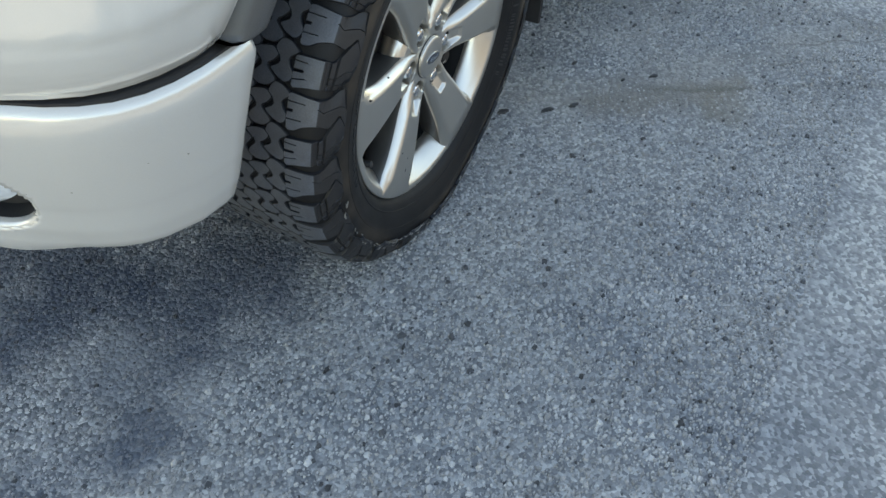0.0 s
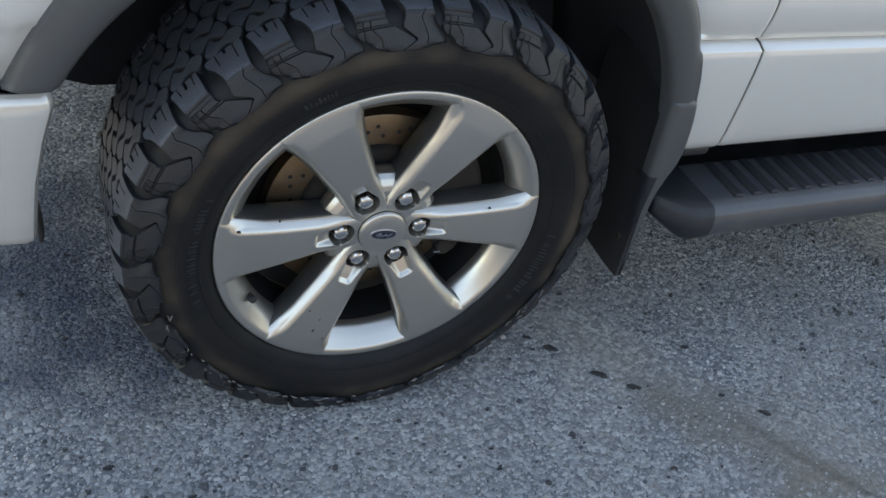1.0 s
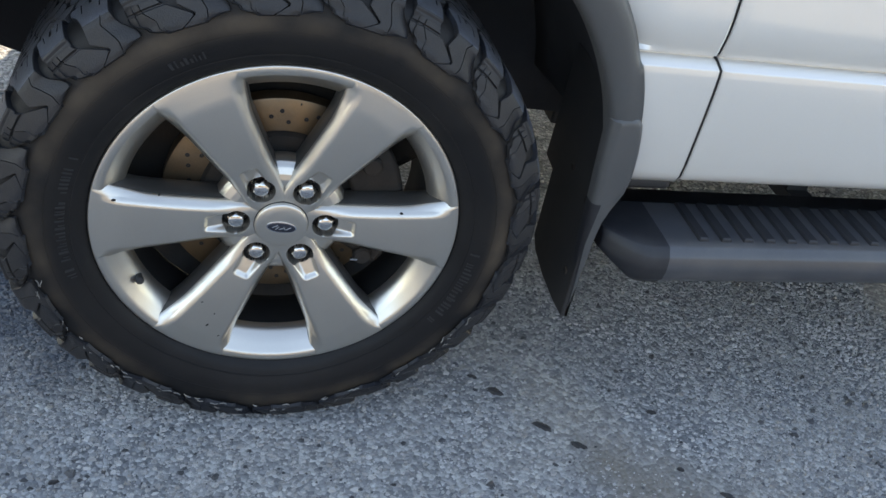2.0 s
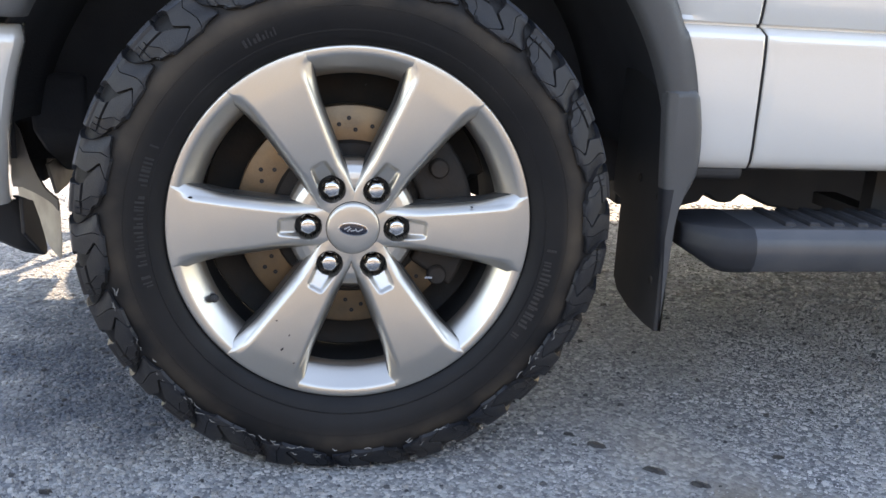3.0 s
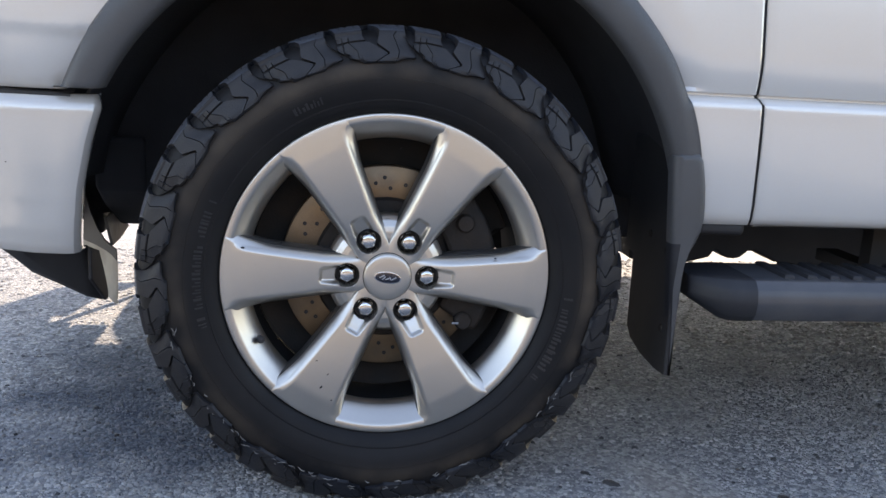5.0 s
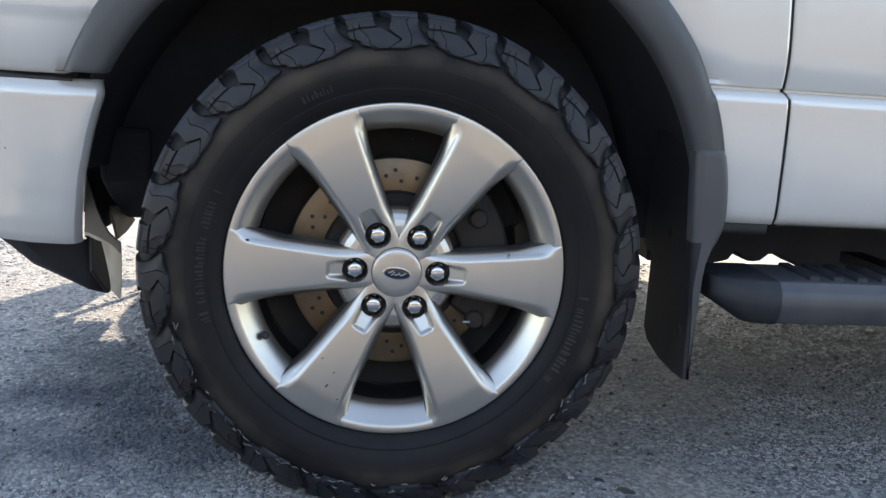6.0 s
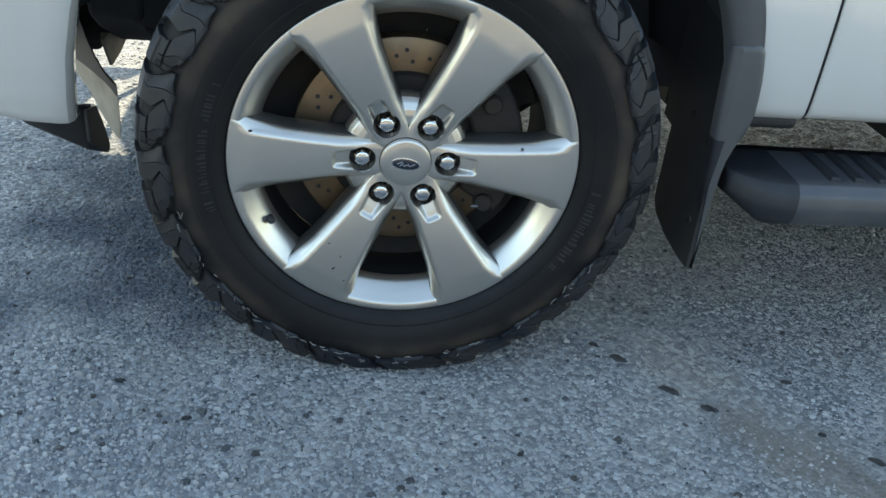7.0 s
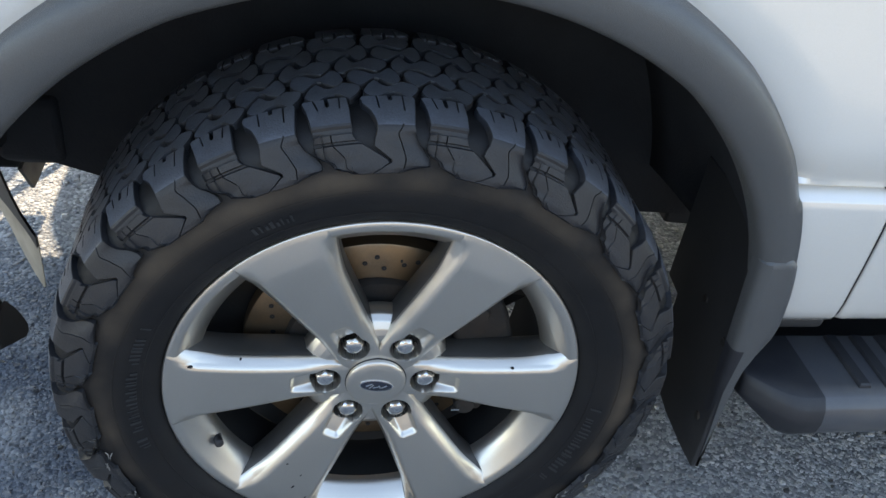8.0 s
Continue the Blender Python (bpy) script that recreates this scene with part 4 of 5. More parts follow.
# left and right edges of the two kinds of block by station, in pitches
LEFT = {0: [(0, -0.38), (0.04, -0.52), (0.12, -0.56), (0.35, -0.53), (0.60, -0.40), (0.85, -0.33), (1.0, -0.305), (1.15, -0.32), (1.30, -0.36), (1.42, -0.37), (1.56, -0.24), (1.76, -0.02), (1.80, -0.12), (1.90, -0.24), (2.0, -0.40), (2.05, -0.40)],
        1: [(0, -0.47), (0.10, -0.53), (0.5, -0.46), (1.0, -0.40), (1.25, -0.41), (1.40, -0.43), (1.52, -0.42), (1.62, -0.34), (1.74, -0.16), (1.86, -0.13), (1.90, -0.02), (1.96, 0.14), (2.0, 0.20), (2.05, 0.23)]}
RIGHT = {0: [(0, 0.26), (0.04, 0.34), (0.12, 0.375), (0.5, 0.36), (1.0, 0.335), (1.20, 0.36), (1.36, 0.42), (1.46, 0.50), (1.58, 0.60), (1.72, 0.66), (1.84, 0.66), (1.88, 0.50), (1.92, 0.32), (2.0, 0.14), (2.05, 0.12)],
         1: [(0, 0.16), (0.05, 0.23), (0.5, 0.26), (1.0, 0.27), (1.06, 0.27), (1.20, 0.28), (1.30, 0.34), (1.40, 0.46), (1.58, 0.68), (1.76, 0.92), (1.80, 0.86), (1.90, 0.74), (2.0, 0.58), (2.05, 0.56)]}


def dip(d, half):
    return max(0.0, 1.0 - abs(d) / half)


# scored lines and sipes of each kind of block: place across the block by station, and depth by station
LINES = {0: [([(0, -0.28), (0.55, -0.25)], [(0, 0.005), (0.5, 0.005), (0.56, 0.0)]),
             ([(0, -0.06), (0.2, -0.05)], [(0, 0.010), (0.16, 0.009), (0.2, 0.0)]),
             ([(0, 0.16), (0.62, 0.17), (1.0, 0.13), (1.16, 0.04), (1.42, 0.12), (1.7, 0.20), (1.95, 0.16)], [(0, 0.005), (0.56, 0.005), (0.64, 0.0), (0.97, 0.0), (1.03, 0.0026), (1.9, 0.0026), (2.0, 0.0)])],
         1: [([(0, -0.34), (0.5, -0.26)], [(0, 0.005), (0.4, 0.005), (0.47, 0.0)]),
             ([(0, -0.12), (0.4, -0.10), (1.1, -0.10), (1.3, -0.10), (1.38, -0.08), (1.8, 0.20)], [(0, 0.011), (0.30, 0.011), (0.36, 0.0), (1.1, 0.0), (1.13, 0.004), (1.28, 0.004), (1.40, 0.0024), (1.75, 0.0024), (1.84, 0.0)]),
             ([(0, 0.10), (0.5, 0.10)], [(0, 0.005), (0.4, 0.005), (0.47, 0.0)])]}
STEP = [(0.96, 0.0), (1.0, 0.0050), (1.10, 0.0058), (1.13, 0.0012), (1.28, 0.0010), (1.31, 0.0042), (1.345, 0.0042), (1.375, 0.0002), (1.5, 0.0)]


def shoulder_block(kind, turn, far, settled):
    """A tread block that runs from the tread over the corner and down the sidewall, with cut sipes."""
    stations = [0, 0.04, 0.10, 0.16, 0.24, 0.34, 0.40, 0.46, 0.56, 0.64, 0.8, 0.93, 0.97, 1.0, 1.03, 1.10, 1.13, 1.20, 1.28, 1.31, 1.345, 1.375, 1.42, 1.48, 1.54, 1.60, 1.66, 1.72, 1.78, 1.84, 1.90, 1.95, 2.0, 2.05]
    us, rs, ys = zip(*SHOULDER)
    cols = 23
    verts = []

    def level(u, deep):
        r, y = float(np.interp(u, us, rs)), float(np.interp(u, us, ys))
        t = max(0.0, min(1.0, (u - 0.85) / 0.35))
        nr, ny = -(1 - t) - 0.42 * t, 0.90 * t
        if u > 1.7:
            k = min(1.0, (u - 1.7) / 0.25)
            nr, ny = nr * (1 - k) - 0.1 * k, ny * (1 - k) + 1.0 * k
        return r + nr * deep, y + ny * deep

    for u in stations:
        s0, s1 = interp(u, LEFT[kind]), interp(u, RIGHT[kind])
        full = interp(u, [(0, 0.0135), (1.0, 0.0155), (1.4, 0.0140), (1.6, 0.0115), (1.75, 0.0085), (2.05, 0.0060)])
        foot = 0.0025 if u > 2.02 else (0.0012 if u == 0 else 0.0)
        step = foot + (interp(u, STEP) if kind == 1 else 0.0)
        marks, lines = [s0 + 0.012], LINES[kind]
        for i, (place, depth) in enumerate(lines):
            marks.append(min(max(interp(u, place), s0 + 0.05 * (i + 1)), s1 - 0.05 * (len(lines) - i)))
        marks.append(s1 - 0.012)
        line = [(s0 - 0.012, full), (s0, 0.0009 + step)]
        for i in range(len(marks) - 1):
            wide = [0.013, 0.013, 0.036 if u < 0.35 else 0.013, 0.013]
            m0 = marks[i] + (wide[i] if i else 0.0)
            m1 = marks[i + 1] - (wide[i + 1] if i < len(lines) else 0.0)
            for k in range(5):
                s = m0 + (m1 - m0) * k / 4
                f = (s - s0) / (s1 - s0)
                # the face on the sidewall is folded: one side of the lug falls away from a ridge
                fold = max(0.0, f - 0.52) if kind == 0 else max(0.0, 0.42 - f)
                line.append((s, step + fold * interp(u, [(1.02, 0.0), (1.2, 0.009), (1.55, 0.013), (1.8, 0.009), (2.0, 0.004)])))
            if i < len(lines):
                line.append((marks[i + 1], step + interp(u, lines[i][1])))
        line += [(s1, 0.0009 + step), (s1 + 0.012, full)]
        for s, deep in line:
            r, y = level(u, min(deep, full))
            verts.append((-s * PITCH, r, y))
    width = cols + 4
    inner = [(a, r - 0.0125, y + 0.0015) for a, r, y in verts[:width]]
    verts = inner + verts
    out = []
    for a, r, y in verts:
        if far:
            a, y = -a, 0.290 - y
        p = tyre_point(a + turn, r, y)
        out.append(settle(p) if settled else p)
    return out, grid_faces(len(stations) + 1, width)


# outline of a two-lobed centre block: place along the tread in half pitches, and across in rows
BONE = [(-1.0, -0.28), (-0.98, 0.26), (-0.72, 0.60), (-0.40, 0.70), (-0.12, 0.34), (0.10, 0.20), (0.34, 0.56), (0.62, 0.72), (0.93, 0.36), (1.0, -0.24), (0.74, -0.66), (0.42, -0.68), (0.16, -0.36), (-0.08, -0.22), (-0.34, -0.54), (-0.66, -0.74)]


def cut_corners(line):
    out = []
    for i, (x, y) in enumerate(line):
        u, v = line[(i + 1) % len(line)]
        out += [(0.78 * x + 0.22 * u, 0.78 * y + 0.22 * v), (0.22 * x + 0.78 * u, 0.22 * y + 0.78 * v)]
    return out


def centre_block(row, turn, settled):
    """One of the interlocking blocks of the tread's middle, with a waist between its lobes."""
    arc, gap = 0.41 * PITCH / 2, 0.0315
    flat = []
    for s, w in BONE:
        s, w = s + 0.5 * row, w + row
        flat.append((arc * (s + 0.10 * math.sin(math.pi * s + 2.1 * w)), gap * (w + 0.09 * math.sin(2 * math.pi * s * 0.5 + 1.3 * w))))
    flat = cut_corners(flat)
    out, k = [], len(flat)
    for inset, top in ((0.0008, 0.396), (0.0016, 0.4088), (0.0026, 0.4102)):
        for i, (x, y) in enumerate(flat):
            (xa, ya), (xb, yb) = flat[i - 1], flat[(i + 1) % k]
            d = math.hypot(xb - xa, yb - ya)
            a = (x + inset * (yb - ya) / d) / 0.41 + turn
            p = (top * math.cos(a), 0.082 + y - inset * (xb - xa) / d, AXLE + top * math.sin(a))
            out.append(settle(p) if settled else p)
    return out, grid_faces(3, k, wrap_cols=True) + [tuple(range(2 * k, 3 * k))]


def build_tread(tyre):
    shared = {}
    for k in range(PITCHES):
        turn = k * PITCH + 0.03
        foot = abs((turn + math.pi / 2 + math.pi) % (2 * math.pi) - math.pi) < radians(42)
        for row in range(7):
            kind = (k % 2) if row in (0, 6) else 0
            key = (row, kind)
            t = turn if foot else 0.0
            if foot or key not in shared:
                if row in (0, 6):
                    v, f = shoulder_block(kind, t, row == 6, foot)
                else:
                    v, f = centre_block(row - 1, t, foot)
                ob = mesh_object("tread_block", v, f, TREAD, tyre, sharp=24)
                # the running surface is worn paler than the flanks; skylight is painted in too
                ob.data.materials.append(WORN_SKYLIT)
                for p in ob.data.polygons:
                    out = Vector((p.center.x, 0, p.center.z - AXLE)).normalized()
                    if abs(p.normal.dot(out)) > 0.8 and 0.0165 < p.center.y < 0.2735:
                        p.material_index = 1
                if not foot:
                    shared[key] = ob.data
            else:
                ob = new("tread_block", shared[key])
                ob.parent = tyre
            if not foot:
                ob.matrix_local = Matrix.Translation((0, 0, AXLE)) @ Matrix.Rotation(-turn, 4, "Y") @ Matrix.Translation((0, 0, -AXLE))


def spoke_face(r):
    """Depth of the spoke's face at a radius: it dishes in to the hub and folds back a little near the rim."""
    return interp(r, [(0.03, 0.0425), (0.05, 0.0420), (0.07, 0.0400), (0.09, 0.0366), (0.11, 0.0330), (0.13, 0.0297), (0.15, 0.0268), (0.17, 0.0242), (0.19, 0.0220), (0.21, 0.0201), (0.228, 0.0186), (0.233, 0.0184), (0.238, 0.0185), (0.255, 0.0196), (0.268, 0.0206), (0.272, 0.0214)])


def spoke_half(r):
    return min(interp(r, [(0.05, 0.027), (0.10, 0.0305), (0.14, 0.0355), (0.20, 0.043), (0.24, 0.0485), (0.256, 0.0515), (0.264, 0.056), (0.272, 0.060)]), r * 0.5774)


def pocket(s, r):
    """How far the lug hole and its scooped pocket cut into the spoke at s across and radius r."""
    hole = math.hypot(s, r - 0.0675)
    w = 0.0190 - 0.0045 * max(0.0, r - 0.0675) / 0.047
    inside = w - abs(s)
    corner = 0.0075 - math.hypot(max(0.0, abs(s) - (w - 0.0075)), max(0.0, r - 0.1075))
    edge = min(inside, corner) if r > 0.0675 else 0.0
    deep = ease(edge / 0.0075) * interp(r, [(0.0675, 0.016), (0.085, 0.012), (0.10, 0.0080), (0.116, 0.0045)])
    return max(deep, 0.026 * ease((0.0207 - hole) / 0.0012))


EDGE = 0.0072  # how far the spoke's edges fall back from its middle


def build_spoke(angle, parent):
    radii = [0.034 + 0.00105 * k for k in range(84)] + [0.1222 + (0.2715 - 0.1222) * k / 44 for k in range(1, 45)]
    rows, cols = len(radii), 60
    side = [(0.0012, 0.0012), (0.0046, 0.0062), (0.0062, 0.0100), (0.0074, 0.019), (0.0074, 0.034), (0.0060, 0.048), (0.002, 0.056)]
    verts = []
    for i in range(rows):
        r = radii[i]
        w, f = spoke_half(r), spoke_face(r)
        free = r * 0.5774 - w
        line = []
        for j in range(cols):
            q = 2 * j / (cols - 1) - 1
            s = w * (1.35 * q - 0.35 * q ** 3)
            bow = (0.0010 * (abs(s) / w) ** 2 + (EDGE - 0.0010) * max(0.0, 1 - (w - abs(s)) / 0.0105) ** 2) * min(1, (r - 0.03) / 0.08) * min(1.0, max(0.0, (0.262 - r) / 0.03))
            line.append((s, f + bow + pocket(s, r)))
        left, right = [], []
        for out, back in side:
            o = min(out, max(free, 0.0) * 0.98)
            o = o * (1 + 1.3 * max(0.0, (r - 0.19) / 0.07) ** 1.5)
            drop = EDGE * min(1, (r - 0.03) / 0.08) * min(1.0, max(0.0, (0.262 - r) / 0.03))
            left.append((-w - o, f + drop + back))
            right.append((w + o, f + drop + back))
        for s, y in left[::-1] + line + right:
            verts.append((s, y, r))
    total = cols + 2 * len(side)
    c, q = math.cos(radians(angle)), math.sin(radians(angle))
    out = []
    for s, y, r in verts:
        # keep the outer end on the rim's circle
        k = r if r < 0.15 else math.sqrt(max(r * r - s * s * min(1.0, (r - 0.15) / 0.1165), 1e-9))
        out.append((k * c - s * q, y, AXLE + k * q + s * c))
    spoke = mesh_object("spoke", out, grid_faces(rows, total), ALLOY, parent, sharp=38)
    # shade in the bore round the lug nut is painted black
    spoke.data.materials.append(BORE)
    hx, hz = 0.0675 * c, AXLE + 0.0675 * q
    for p in spoke.data.polygons:
        if math.hypot(p.center.x - hx, p.center.z - hz) < 0.0199:
            p.material_index = 1
    # dark reflections are painted into the flanks, behind the edge
    spoke.data.materials.append(SHADED_FLANK)
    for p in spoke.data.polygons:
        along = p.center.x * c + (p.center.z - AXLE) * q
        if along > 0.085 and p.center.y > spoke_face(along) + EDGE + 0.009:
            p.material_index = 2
    return spoke


def build_rim(parent):
    prof = [(0.2730, 0.032), (0.2737, 0.0255), (0.2730, 0.0230), (0.2712, 0.0219), (0.2680, 0.0217), (0.2630, 0.0222), (0.2600, 0.0234), (0.2575, 0.0255), (0.2540, 0.0295), (0.2480, 0.0350), (0.2410, 0.0430), (0.2350, 0.0510), (0.2320, 0.0570), (0.2305, 0.0650), (0.2305, 0.0700), (0.240, 0.072), (0.258, 0.066), (0.266, 0.045)]
    v, f = lathe(prof, 160)
    rim = mesh_object("wheel_rim", v, f, ALLOY, parent, "satin silver six-spoke alloy wheel", 45)
    prof = [(0.2325, 0.069), (0.2318, 0.075), (0.2318, 0.14), (0.233, 0.22), (0.25, 0.25), (0.262, 0.262), (0.268, 0.262), (0.27, 0.25), (0.262, 0.24), (0.245, 0.21), (0.243, 0.14), (0.252, 0.09)]
    v, f = lathe(prof, 96)
    mesh_object("inner_barrel", v, f, BARREL, rim)
    for k in range(6):
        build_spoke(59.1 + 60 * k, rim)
    # small dark nicks in the spokes' lacquer
    for x, z, size, turn in ((-0.106, 0.199, 0.004, 0.9), (-0.114, 0.245, 0.0022, 0.2), (0.179, 0.427, 0.0022, 0.1), (-0.236, 0.437, 0.0032, 0.0), (-0.175, 0.446, 0.0016, 0.5), (-0.095, 0.221, 0.0024, 1.1), (-0.088, 0.176, 0.002, 0.4), (0.012, 0.606, 0.0015, 0.7)):
        r = math.hypot(x, z - AXLE)
        y = spoke_face(r) - 0.0002
        pts = [(1, 0), (0.5, 0.32), (-0.3, 0.42), (-1, 0.05), (-0.4, -0.30), (0.4, -0.36)]
        flat = [(x + size * (a * math.cos(turn) - b * math.sin(turn)), z + size * (a * math.sin(turn) + b * math.cos(turn))) for a, b in pts]
        v, f = prism([(p, q) for p, q in flat], 1, y, y + 0.004)
        mesh_object("lacquer_nick", v, f, BORE, rim)
    # hub web that shows as a sloped valley between the spokes
    prof = [(0.0005, 0.052), (0.030, 0.052)] + [(0.036 + 0.0012 * k, interp(0.036 + 0.0012 * k, [(0.045, 0.052), (0.062, 0.0490), (0.075, 0.0485), (0.084, 0.0505), (0.094, 0.056), (0.101, 0.064)])) for k in range(55)] + [(0.103, 0.085), (0.09, 0.10), (0.0005, 0.10)]
    v, f = lathe(prof, 300, closed=False)
    lugs = [(0.0675 * math.cos(radians(59.1 + 60 * k)), AXLE + 0.0675 * math.sin(radians(59.1 + 60 * k))) for k in range(6)]

    def in_bore(q):
        x, z = sum(v[i][0] for i in q) / len(q), sum(v[i][2] for i in q) / len(q)
        return v[q[0]][1] < 0.07 and min(math.hypot(x - a, z - b) for a, b in lugs) < 0.0212

    mesh_object("hub_web", v, [q for q in f if not in_bore(q)], ALLOY, rim, sharp=50)
    # centre cap with its plain oval badge
    prof = [(0.0005, 0.0330), (0.026, 0.0333), (0.035, 0.0344), (0.0382, 0.0355), (0.0396, 0.0368), (0.0402, 0.0388), (0.0403, 0.048), (0.0005, 0.049)]
    v, f = lathe(prof, 64, closed=False)
    mesh_object("centre_cap", v, f, ALLOY, rim, sharp=50)
    # dark joint round the cap
    v, f = lathe([(0.0400, 0.0405), (0.0412, 0.0412), (0.0415, 0.047), (0.0400, 0.047)], 64)
    mesh_object("cap_joint", v, f, BORE, rim)
    tilt = radians(-6.0)

    def oval(a, b, y0, y1, name, mat, label=""):
        vv = []
        for sc, y in ((1.0, y1), (1.0, y0 + 0.0002), (0.96, y0), (0.4, y0 - 0.0001), (0.001, y0 - 0.0001)):
            for q in range(48):
                t = 2 * math.pi * q / 48
                x, z = a * sc * math.cos(t), b * sc * math.sin(t)
                vv.append((x * math.cos(tilt) - z * math.sin(tilt), y, AXLE + x * math.sin(tilt) + z * math.cos(tilt)))
        mesh_object(name, vv, grid_faces(5, 48, wrap_cols=True), mat, rim, label)

    oval(0.0228, 0.0102, 0.0321, 0.0355, "badge_border", CHROME)
    oval(0.0210, 0.0086, 0.0317, 0.0345, "badge_oval", CAPBLUE, "dark oval badge")
    stroke = []
    sf = []
    for n, (x0, z0, x1, z1, w) in enumerate(((-0.014, -0.001, -0.006, 0.004, 0.0020), (-0.009, -0.004, -0.004, 0.002, 0.0018), (-0.004, -0.003, 0.003, -0.0005, 0.0020), (0.003, 0.002, 0.006, -0.003, 0.0017), (0.007, -0.0025, 0.014, 0.0025, 0.0020))):
        d = math.hypot(x1 - x0, z1 - z0)
        px, pz = -(z1 - z0) / d * w / 2, (x1 - x0) / d * w / 2
        pts = [(x0 + px, z0 + pz), (x1 + px, z1 + pz), (x1 - px, z1 - pz), (x0 - px, z0 - pz)]
        base = len(stroke)
        for y in (0.0310, 0.0320):
            stroke += [(x * math.cos(tilt) - z * math.sin(tilt), y, AXLE + x * math.sin(tilt) + z * math.cos(tilt)) for x, z in pts]
        sf += [tuple(base + i for i in q) for q in ((0, 1, 2, 3), (7, 6, 5, 4), (0, 1, 5, 4), (1, 2, 6, 5), (2, 3, 7, 6), (3, 0, 4, 7))]
    mesh_object("badge_mark", stroke, sf, CHROME, rim)
    # lug nuts: hexagonal, domed, chromed, each in a dark bore
    for k in range(6):
        a = radians(59.1 + 60 * k)
        cx, cz = 0.0675 * math.cos(a), AXLE + 0.0675 * math.sin(a)
        verts = []
        rings = [(0.0138, 0.072, 0), (0.0138, 0.064, 0), (0.0130, 0.0630, 6), (0.0130, 0.0480, 6), (0.0122, 0.0462, 6), (0.0106, 0.0440, 0), (0.0086, 0.0428, 0), (0.0050, 0.0421, 0), (0.0004, 0.0419, 0)]
        for r, y, hexed in rings:
            for q in range(36):
                t = 2 * math.pi * q / 36
                rr = r * (math.cos(math.pi / 6) / math.cos((t % (math.pi / 3)) - math.pi / 6) * 1.06 if hexed else 1.0)
                verts.append((cx + rr * math.cos(t + 0.3 * k), y, cz + rr * math.sin(t + 0.3 * k)))
        mesh_object("lug_nut", verts, grid_faces(len(rings), 36, wrap_cols=True), CHROME, rim, "chrome lug nut", 30)
    # valve stem
    tip, root = Vector((-0.2065, 0.036, 0.277)), Vector((-0.214, 0.062, 0.272))
    axis = (tip - root).normalized()
    e1 = axis.orthogonal().normalized()
    e2 = axis.cross(e1)
    verts = []
    rings = [(0.0098, -0.002), (0.0095, 0.003), (0.0072, 0.006), (0.0064, 0.0125), (0.0054, 0.0135), (0.0062, 0.015), (0.0062, 0.029), (0.0045, 0.031), (0.0003, 0.0315)]
    for r, h in rings:
        for q in range(16):
            t = 2 * math.pi * q / 16
            verts.append(tuple(root + axis * h + e1 * (r * math.cos(t)) + e2 * (r * math.sin(t))))
    mesh_object("valve_stem", verts, grid_faces(len(rings), 16, wrap_cols=True), BLACK, rim)
    return rim


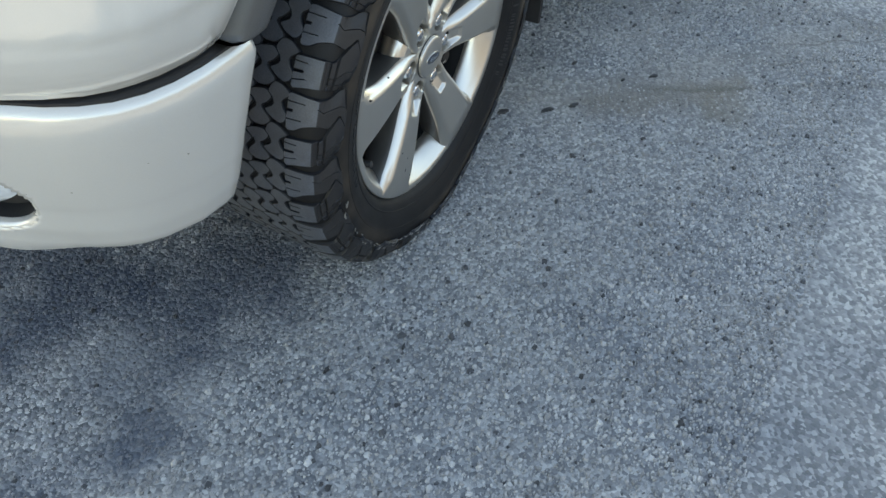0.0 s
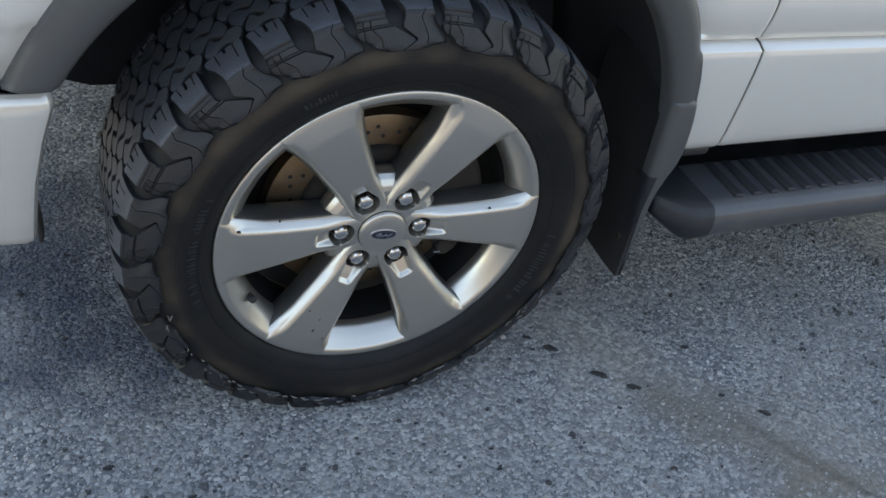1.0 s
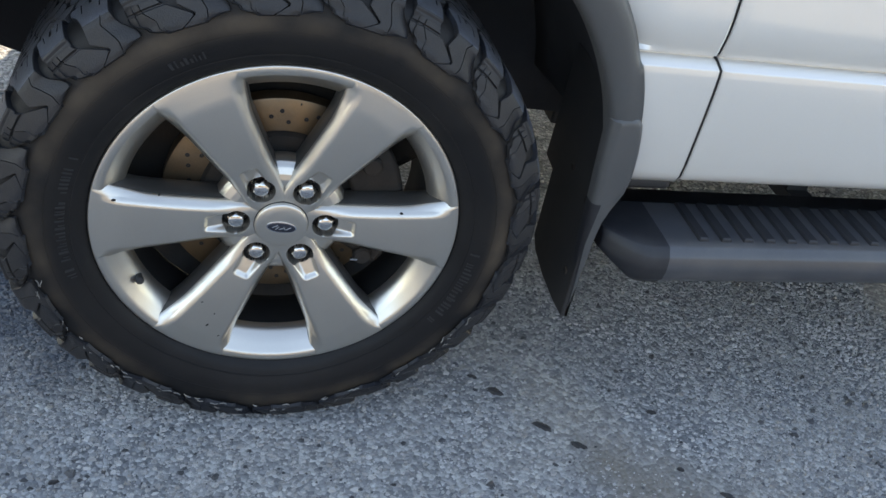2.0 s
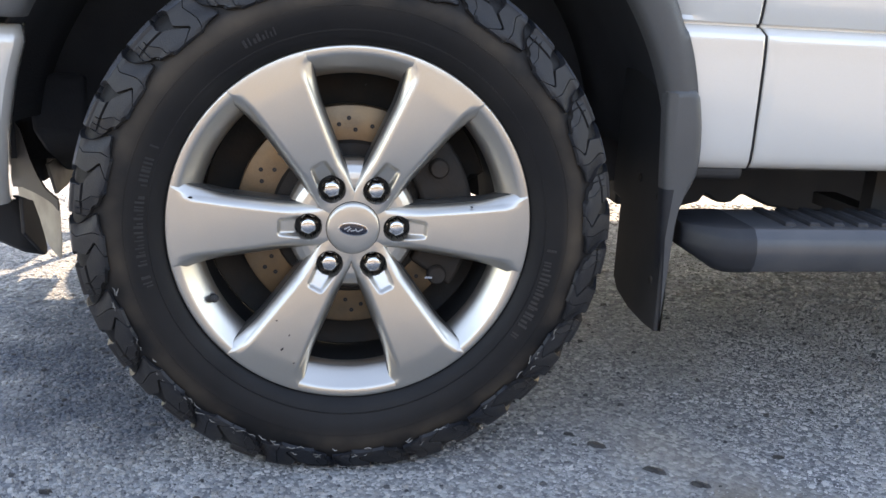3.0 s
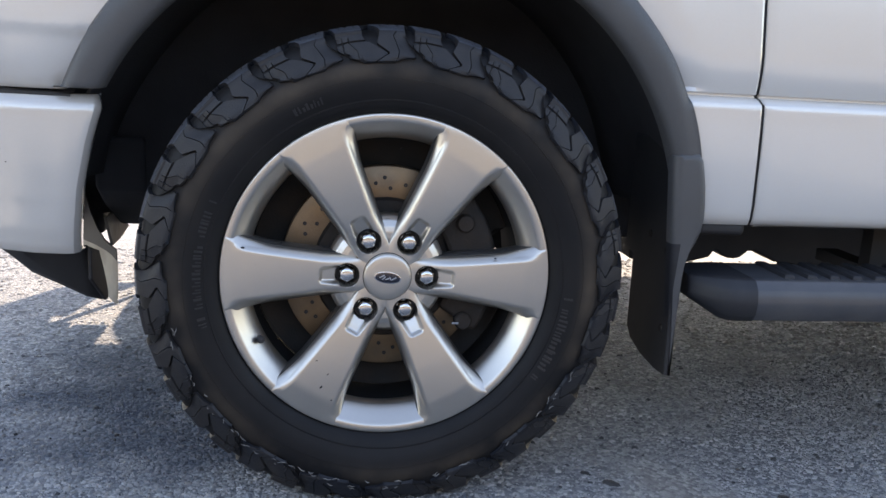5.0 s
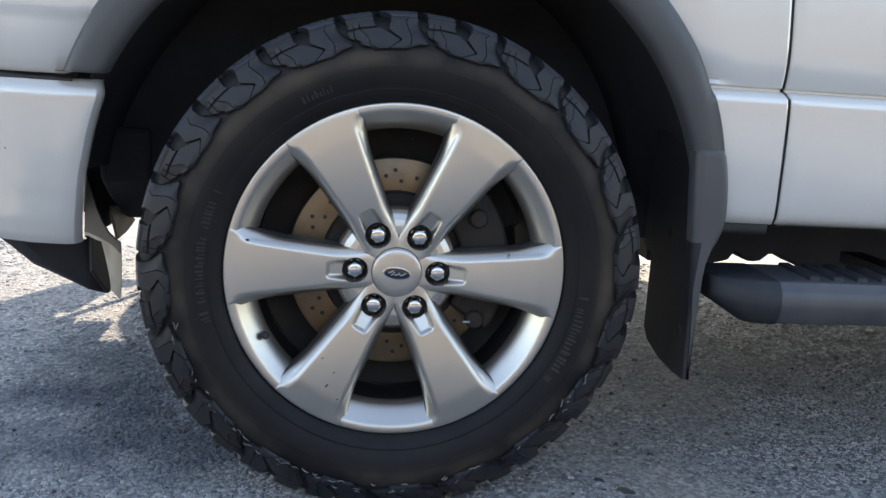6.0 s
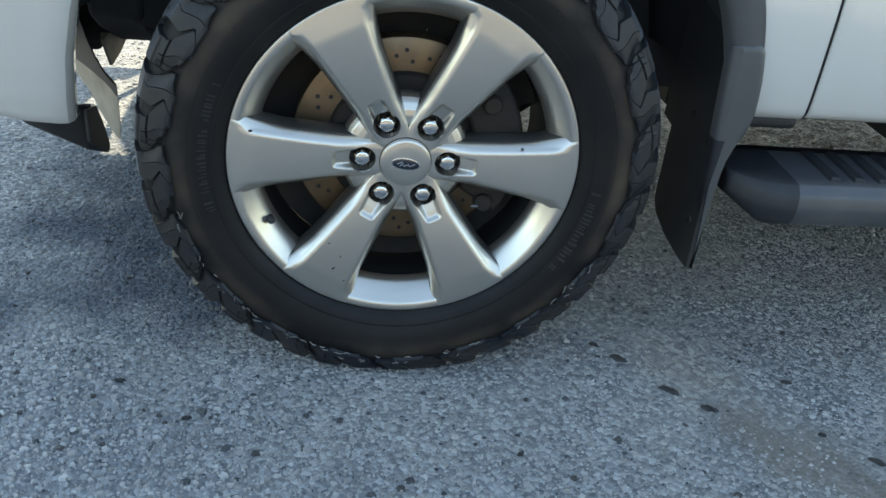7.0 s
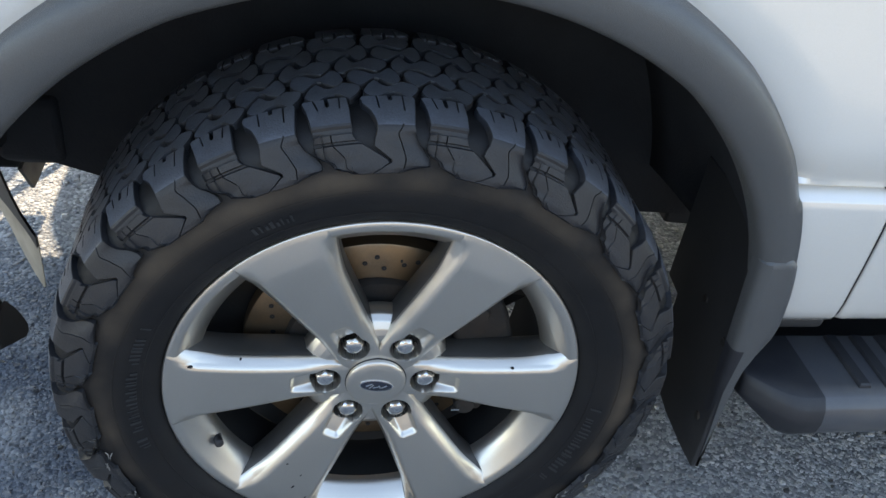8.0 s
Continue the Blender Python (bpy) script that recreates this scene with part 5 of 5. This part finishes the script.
def build_brake(parent):
    prof = [(0.124, 0.1085), (0.176, 0.1085), (0.178, 0.110), (0.178, 0.136), (0.176, 0.1375), (0.124, 0.1375)]
    v, f = lathe(prof, 120)
    disc = mesh_object("brake_disc", v, f, DISC, parent, "rust-tinted drilled brake disc", 40)
    hole = None
    for k in range(36):
        for r in ((0.140, 0.158) if k % 2 else (0.149,)):
            a = radians(10 * k + (2 if r == 0.158 else -2))
            vv, ff = lathe([(0.0035, 0.1080), (0.0035, 0.1075), (0.0005, 0.1076)], 10, (0, 0, 0), closed=False)
            if hole is None:
                hole = mesh_object("vent_hole", vv, ff, BLACK, disc)
                ob = hole
            else:
                ob = new("vent_hole", hole.data)
                ob.parent = disc
            ob.location = (r * math.cos(a), 0, AXLE + r * math.sin(a))
    v, f = lathe([(0.0005, 0.085), (0.06, 0.085), (0.075, 0.09), (0.085, 0.098), (0.120, 0.100), (0.1245, 0.107), (0.1245, 0.145), (0.085, 0.15), (0.085, 0.2), (0.0005, 0.2)], 48, closed=False)
    mesh_object("hub", v, f, CAST, disc)
    # caliper behind the rearward spokes
    outline = []
    for a in range(-34, 47, 8):
        outline.append((0.198 * math.cos(radians(a)), AXLE + 0.198 * math.sin(radians(a))))
    for a in range(46, -35, -8):
        outline.append((0.115 * math.cos(radians(a)), AXLE + 0.115 * math.sin(radians(a))))
    outline = [(x * 0.99, z) for x, z in outline]
    v, f = prism(outline, 1, 0.084, 0.107)
    cal = bevelled(mesh_object("brake_caliper", v, f, CAST, parent), 0.008, 3)
    for x, z in ((0.135, 0.475), (0.140, 0.30)):
        v, f = lathe([(0.0005, 0.074), (0.013, 0.074), (0.016, 0.078), (0.016, 0.09), (0.0005, 0.09)], 20, (x, 0, z), closed=False)
        mesh_object("guide_pin", v, f, CAST, cal)
    v, f = box(0.119, 0.131, 0.070, 0.074, 0.2965, 0.3000)
    mesh_object("retaining_clip", v, f, CHROME, cal, "small bright metal clip")
    # dust shield, knuckle, arm and shaft in the dark behind
    v, f = lathe([(0.08, 0.150), (0.210, 0.150), (0.2285, 0.138), (0.2312, 0.142), (0.219, 0.158), (0.08, 0.158)], 120)
    trimmed = []
    for x, y, z in v:
        r, a = math.hypot(x, z - AXLE), math.degrees(math.atan2(z - AXLE, x))
        k = min(1.0, 0.196 / r) if -6 < a < 17 else 1.0
        trimmed.append((x * k, y, AXLE + (z - AXLE) * k))
    v = trimmed
    mesh_object("dust_shield", v, f, CAST, parent)
    v, f = box(-0.05, 0.05, 0.16, 0.24, 0.20, 0.60)
    bevelled(mesh_object("knuckle", v, f, CAST, parent), 0.015)
    v, f = box(-0.07, 0.07, 0.20, 0.68, 0.25, 0.30)
    bevelled(mesh_object("control_arm", v, f, CAST, parent), 0.015)
    v, f = lathe([(0.0005, 0.56), (0.040, 0.56), (0.048, 0.565), (0.048, 0.655), (0.0005, 0.655)], 24, (0.318, 0, 0.368), closed=False)
    mesh_object("arm_bushing", v, f, CAST, parent)
    v, f = lathe([(0.0005, 0.18), (0.03, 0.18), (0.03, 0.8), (0.0005, 0.8)], 20, closed=False)
    mesh_object("drive_shaft", v, f, CAST, parent)


def plain_wheel(x, y, s):
    prof = [(0.27, 0.03)] + [(r + (0.010 if 0.05 < yy < 0.24 else 0.0), yy) for r, yy in TYRE[2:-2]] + [(0.27, 0.26)]
    v, f = lathe(prof, 72, closed=False)
    v = [settle(p) for p in v]
    v = [(a + x, y + s * b, c) for a, b, c in v]
    ty = mesh_object("tyre", v, f, RUBBER, truck)
    v, f = lathe([(0.272, 0.03), (0.268, 0.02), (0.25, 0.05), (0.10, 0.06), (0.08, 0.035), (0.0005, 0.035)], 48, closed=False)
    mesh_object("wheel_disc", [(a + x, y + s * b, c) for a, b, c in v], f, ALLOY, ty)


def build_sidewall_marks(tyre):
    """Raised moulded marks on the sidewall, too worn to read."""
    rng = random.Random(3)
    verts, faces = [], []

    def bar(a, r0, r1, width, slant=0.0):
        base = len(verts)
        for h in (0.0, 0.0013):
            for r, k in ((r0, -1), (r0, 1), (r1, 1), (r1, -1)):
                y = interp(r, [(q, w) for q, w in TYRE[:9]])
                ang = a + k * width / 2 / r + slant * (r - r0)
                verts.append(settle(tyre_point(ang, r, y - h)))
        faces.extend(tuple(base + i for i in q) for q in ((7, 6, 5, 4), (0, 1, 5, 4), (1, 2, 6, 5), (2, 3, 7, 6), (3, 0, 4, 7)))

    for start, end, r0, r1 in ((-33, -4, 0.301, 0.315), (156, 196, 0.301, 0.313), (112, 124, 0.305, 0.316)):
        a = start
        while a < end:
            wide = rng.uniform(0.0014, 0.0042)
            bar(radians(a), r0, r1 - rng.choice((0.0, 0.0, 0.004)), wide)
            a += math.degrees((wide + rng.uniform(0.0022, 0.005)) / r0)
            if rng.random() < 0.12:
                a += 2.2
    tagged(mesh_object("sidewall_marking", verts, faces, MARK, tyre, sharp=20), kind="stuff")
    # thin raised rings of the sidewall
    for r in (0.2955, 0.3285):
        y = interp(r, [(q, w) for q, w in TYRE[:9]])
        v, f = lathe([(r - 0.0014, y + 0.001), (r - 0.0008, y - 0.0007), (r + 0.0008, y - 0.0007), (r + 0.0014, y + 0.001)], 140, closed=False)
        mesh_object("sidewall_ring", [settle(p) for p in v], f, SIDEWALL, tyre, sharp=60)


def build_scuff_glints(tyre):
    """Pale scuffs and painted glints along the feet of the lower side lugs."""
    rng = random.Random(12)
    verts, faces = [], []
    for k in range(46):
        a = radians(rng.uniform(193, 338))
        r, length = 0.3525 + rng.uniform(-0.004, 0.012), rng.uniform(0.004, 0.016)
        us, rs, ys = zip(*SHOULDER)
        y = float(np.interp(-r, [-q for q in rs], ys)) - 0.0006 if r > 0.3545 else -0.0032
        slant, wide = rng.uniform(-0.35, 0.35), rng.uniform(0.0005, 0.0011)
        base = len(verts)
        for i in range(5):
            t = i / 4 - 0.5
            rr = r + slant * length * t + 0.0012 * math.sin(5 * t + k)
            half = wide * (1 - (2 * t) ** 2 * 0.8)
            for h, e in ((half, 0.0012), (half * 0.6, -0.0003), (-half * 0.6, -0.0003), (-half, 0.0012)):
                verts.append(settle(tyre_point(a + length * t / r, rr + h, y + e)))
        faces += grid_faces(5, 4, start=base)
    tagged(mesh_object("scuff", verts, faces, SCUFF_GLINT, tyre, sharp=60), kind="stuff")


near_tyre = build_tyre(truck)
build_scuff_glints(near_tyre)
build_sidewall_marks(near_tyre)
build_rim(truck)
build_brake(truck)
plain_wheel(0.0, 2 * MID, -1)
plain_wheel(3.68, 0.0, 1)
plain_wheel(3.68, 2 * MID, -1)
build_tread(near_tyre)
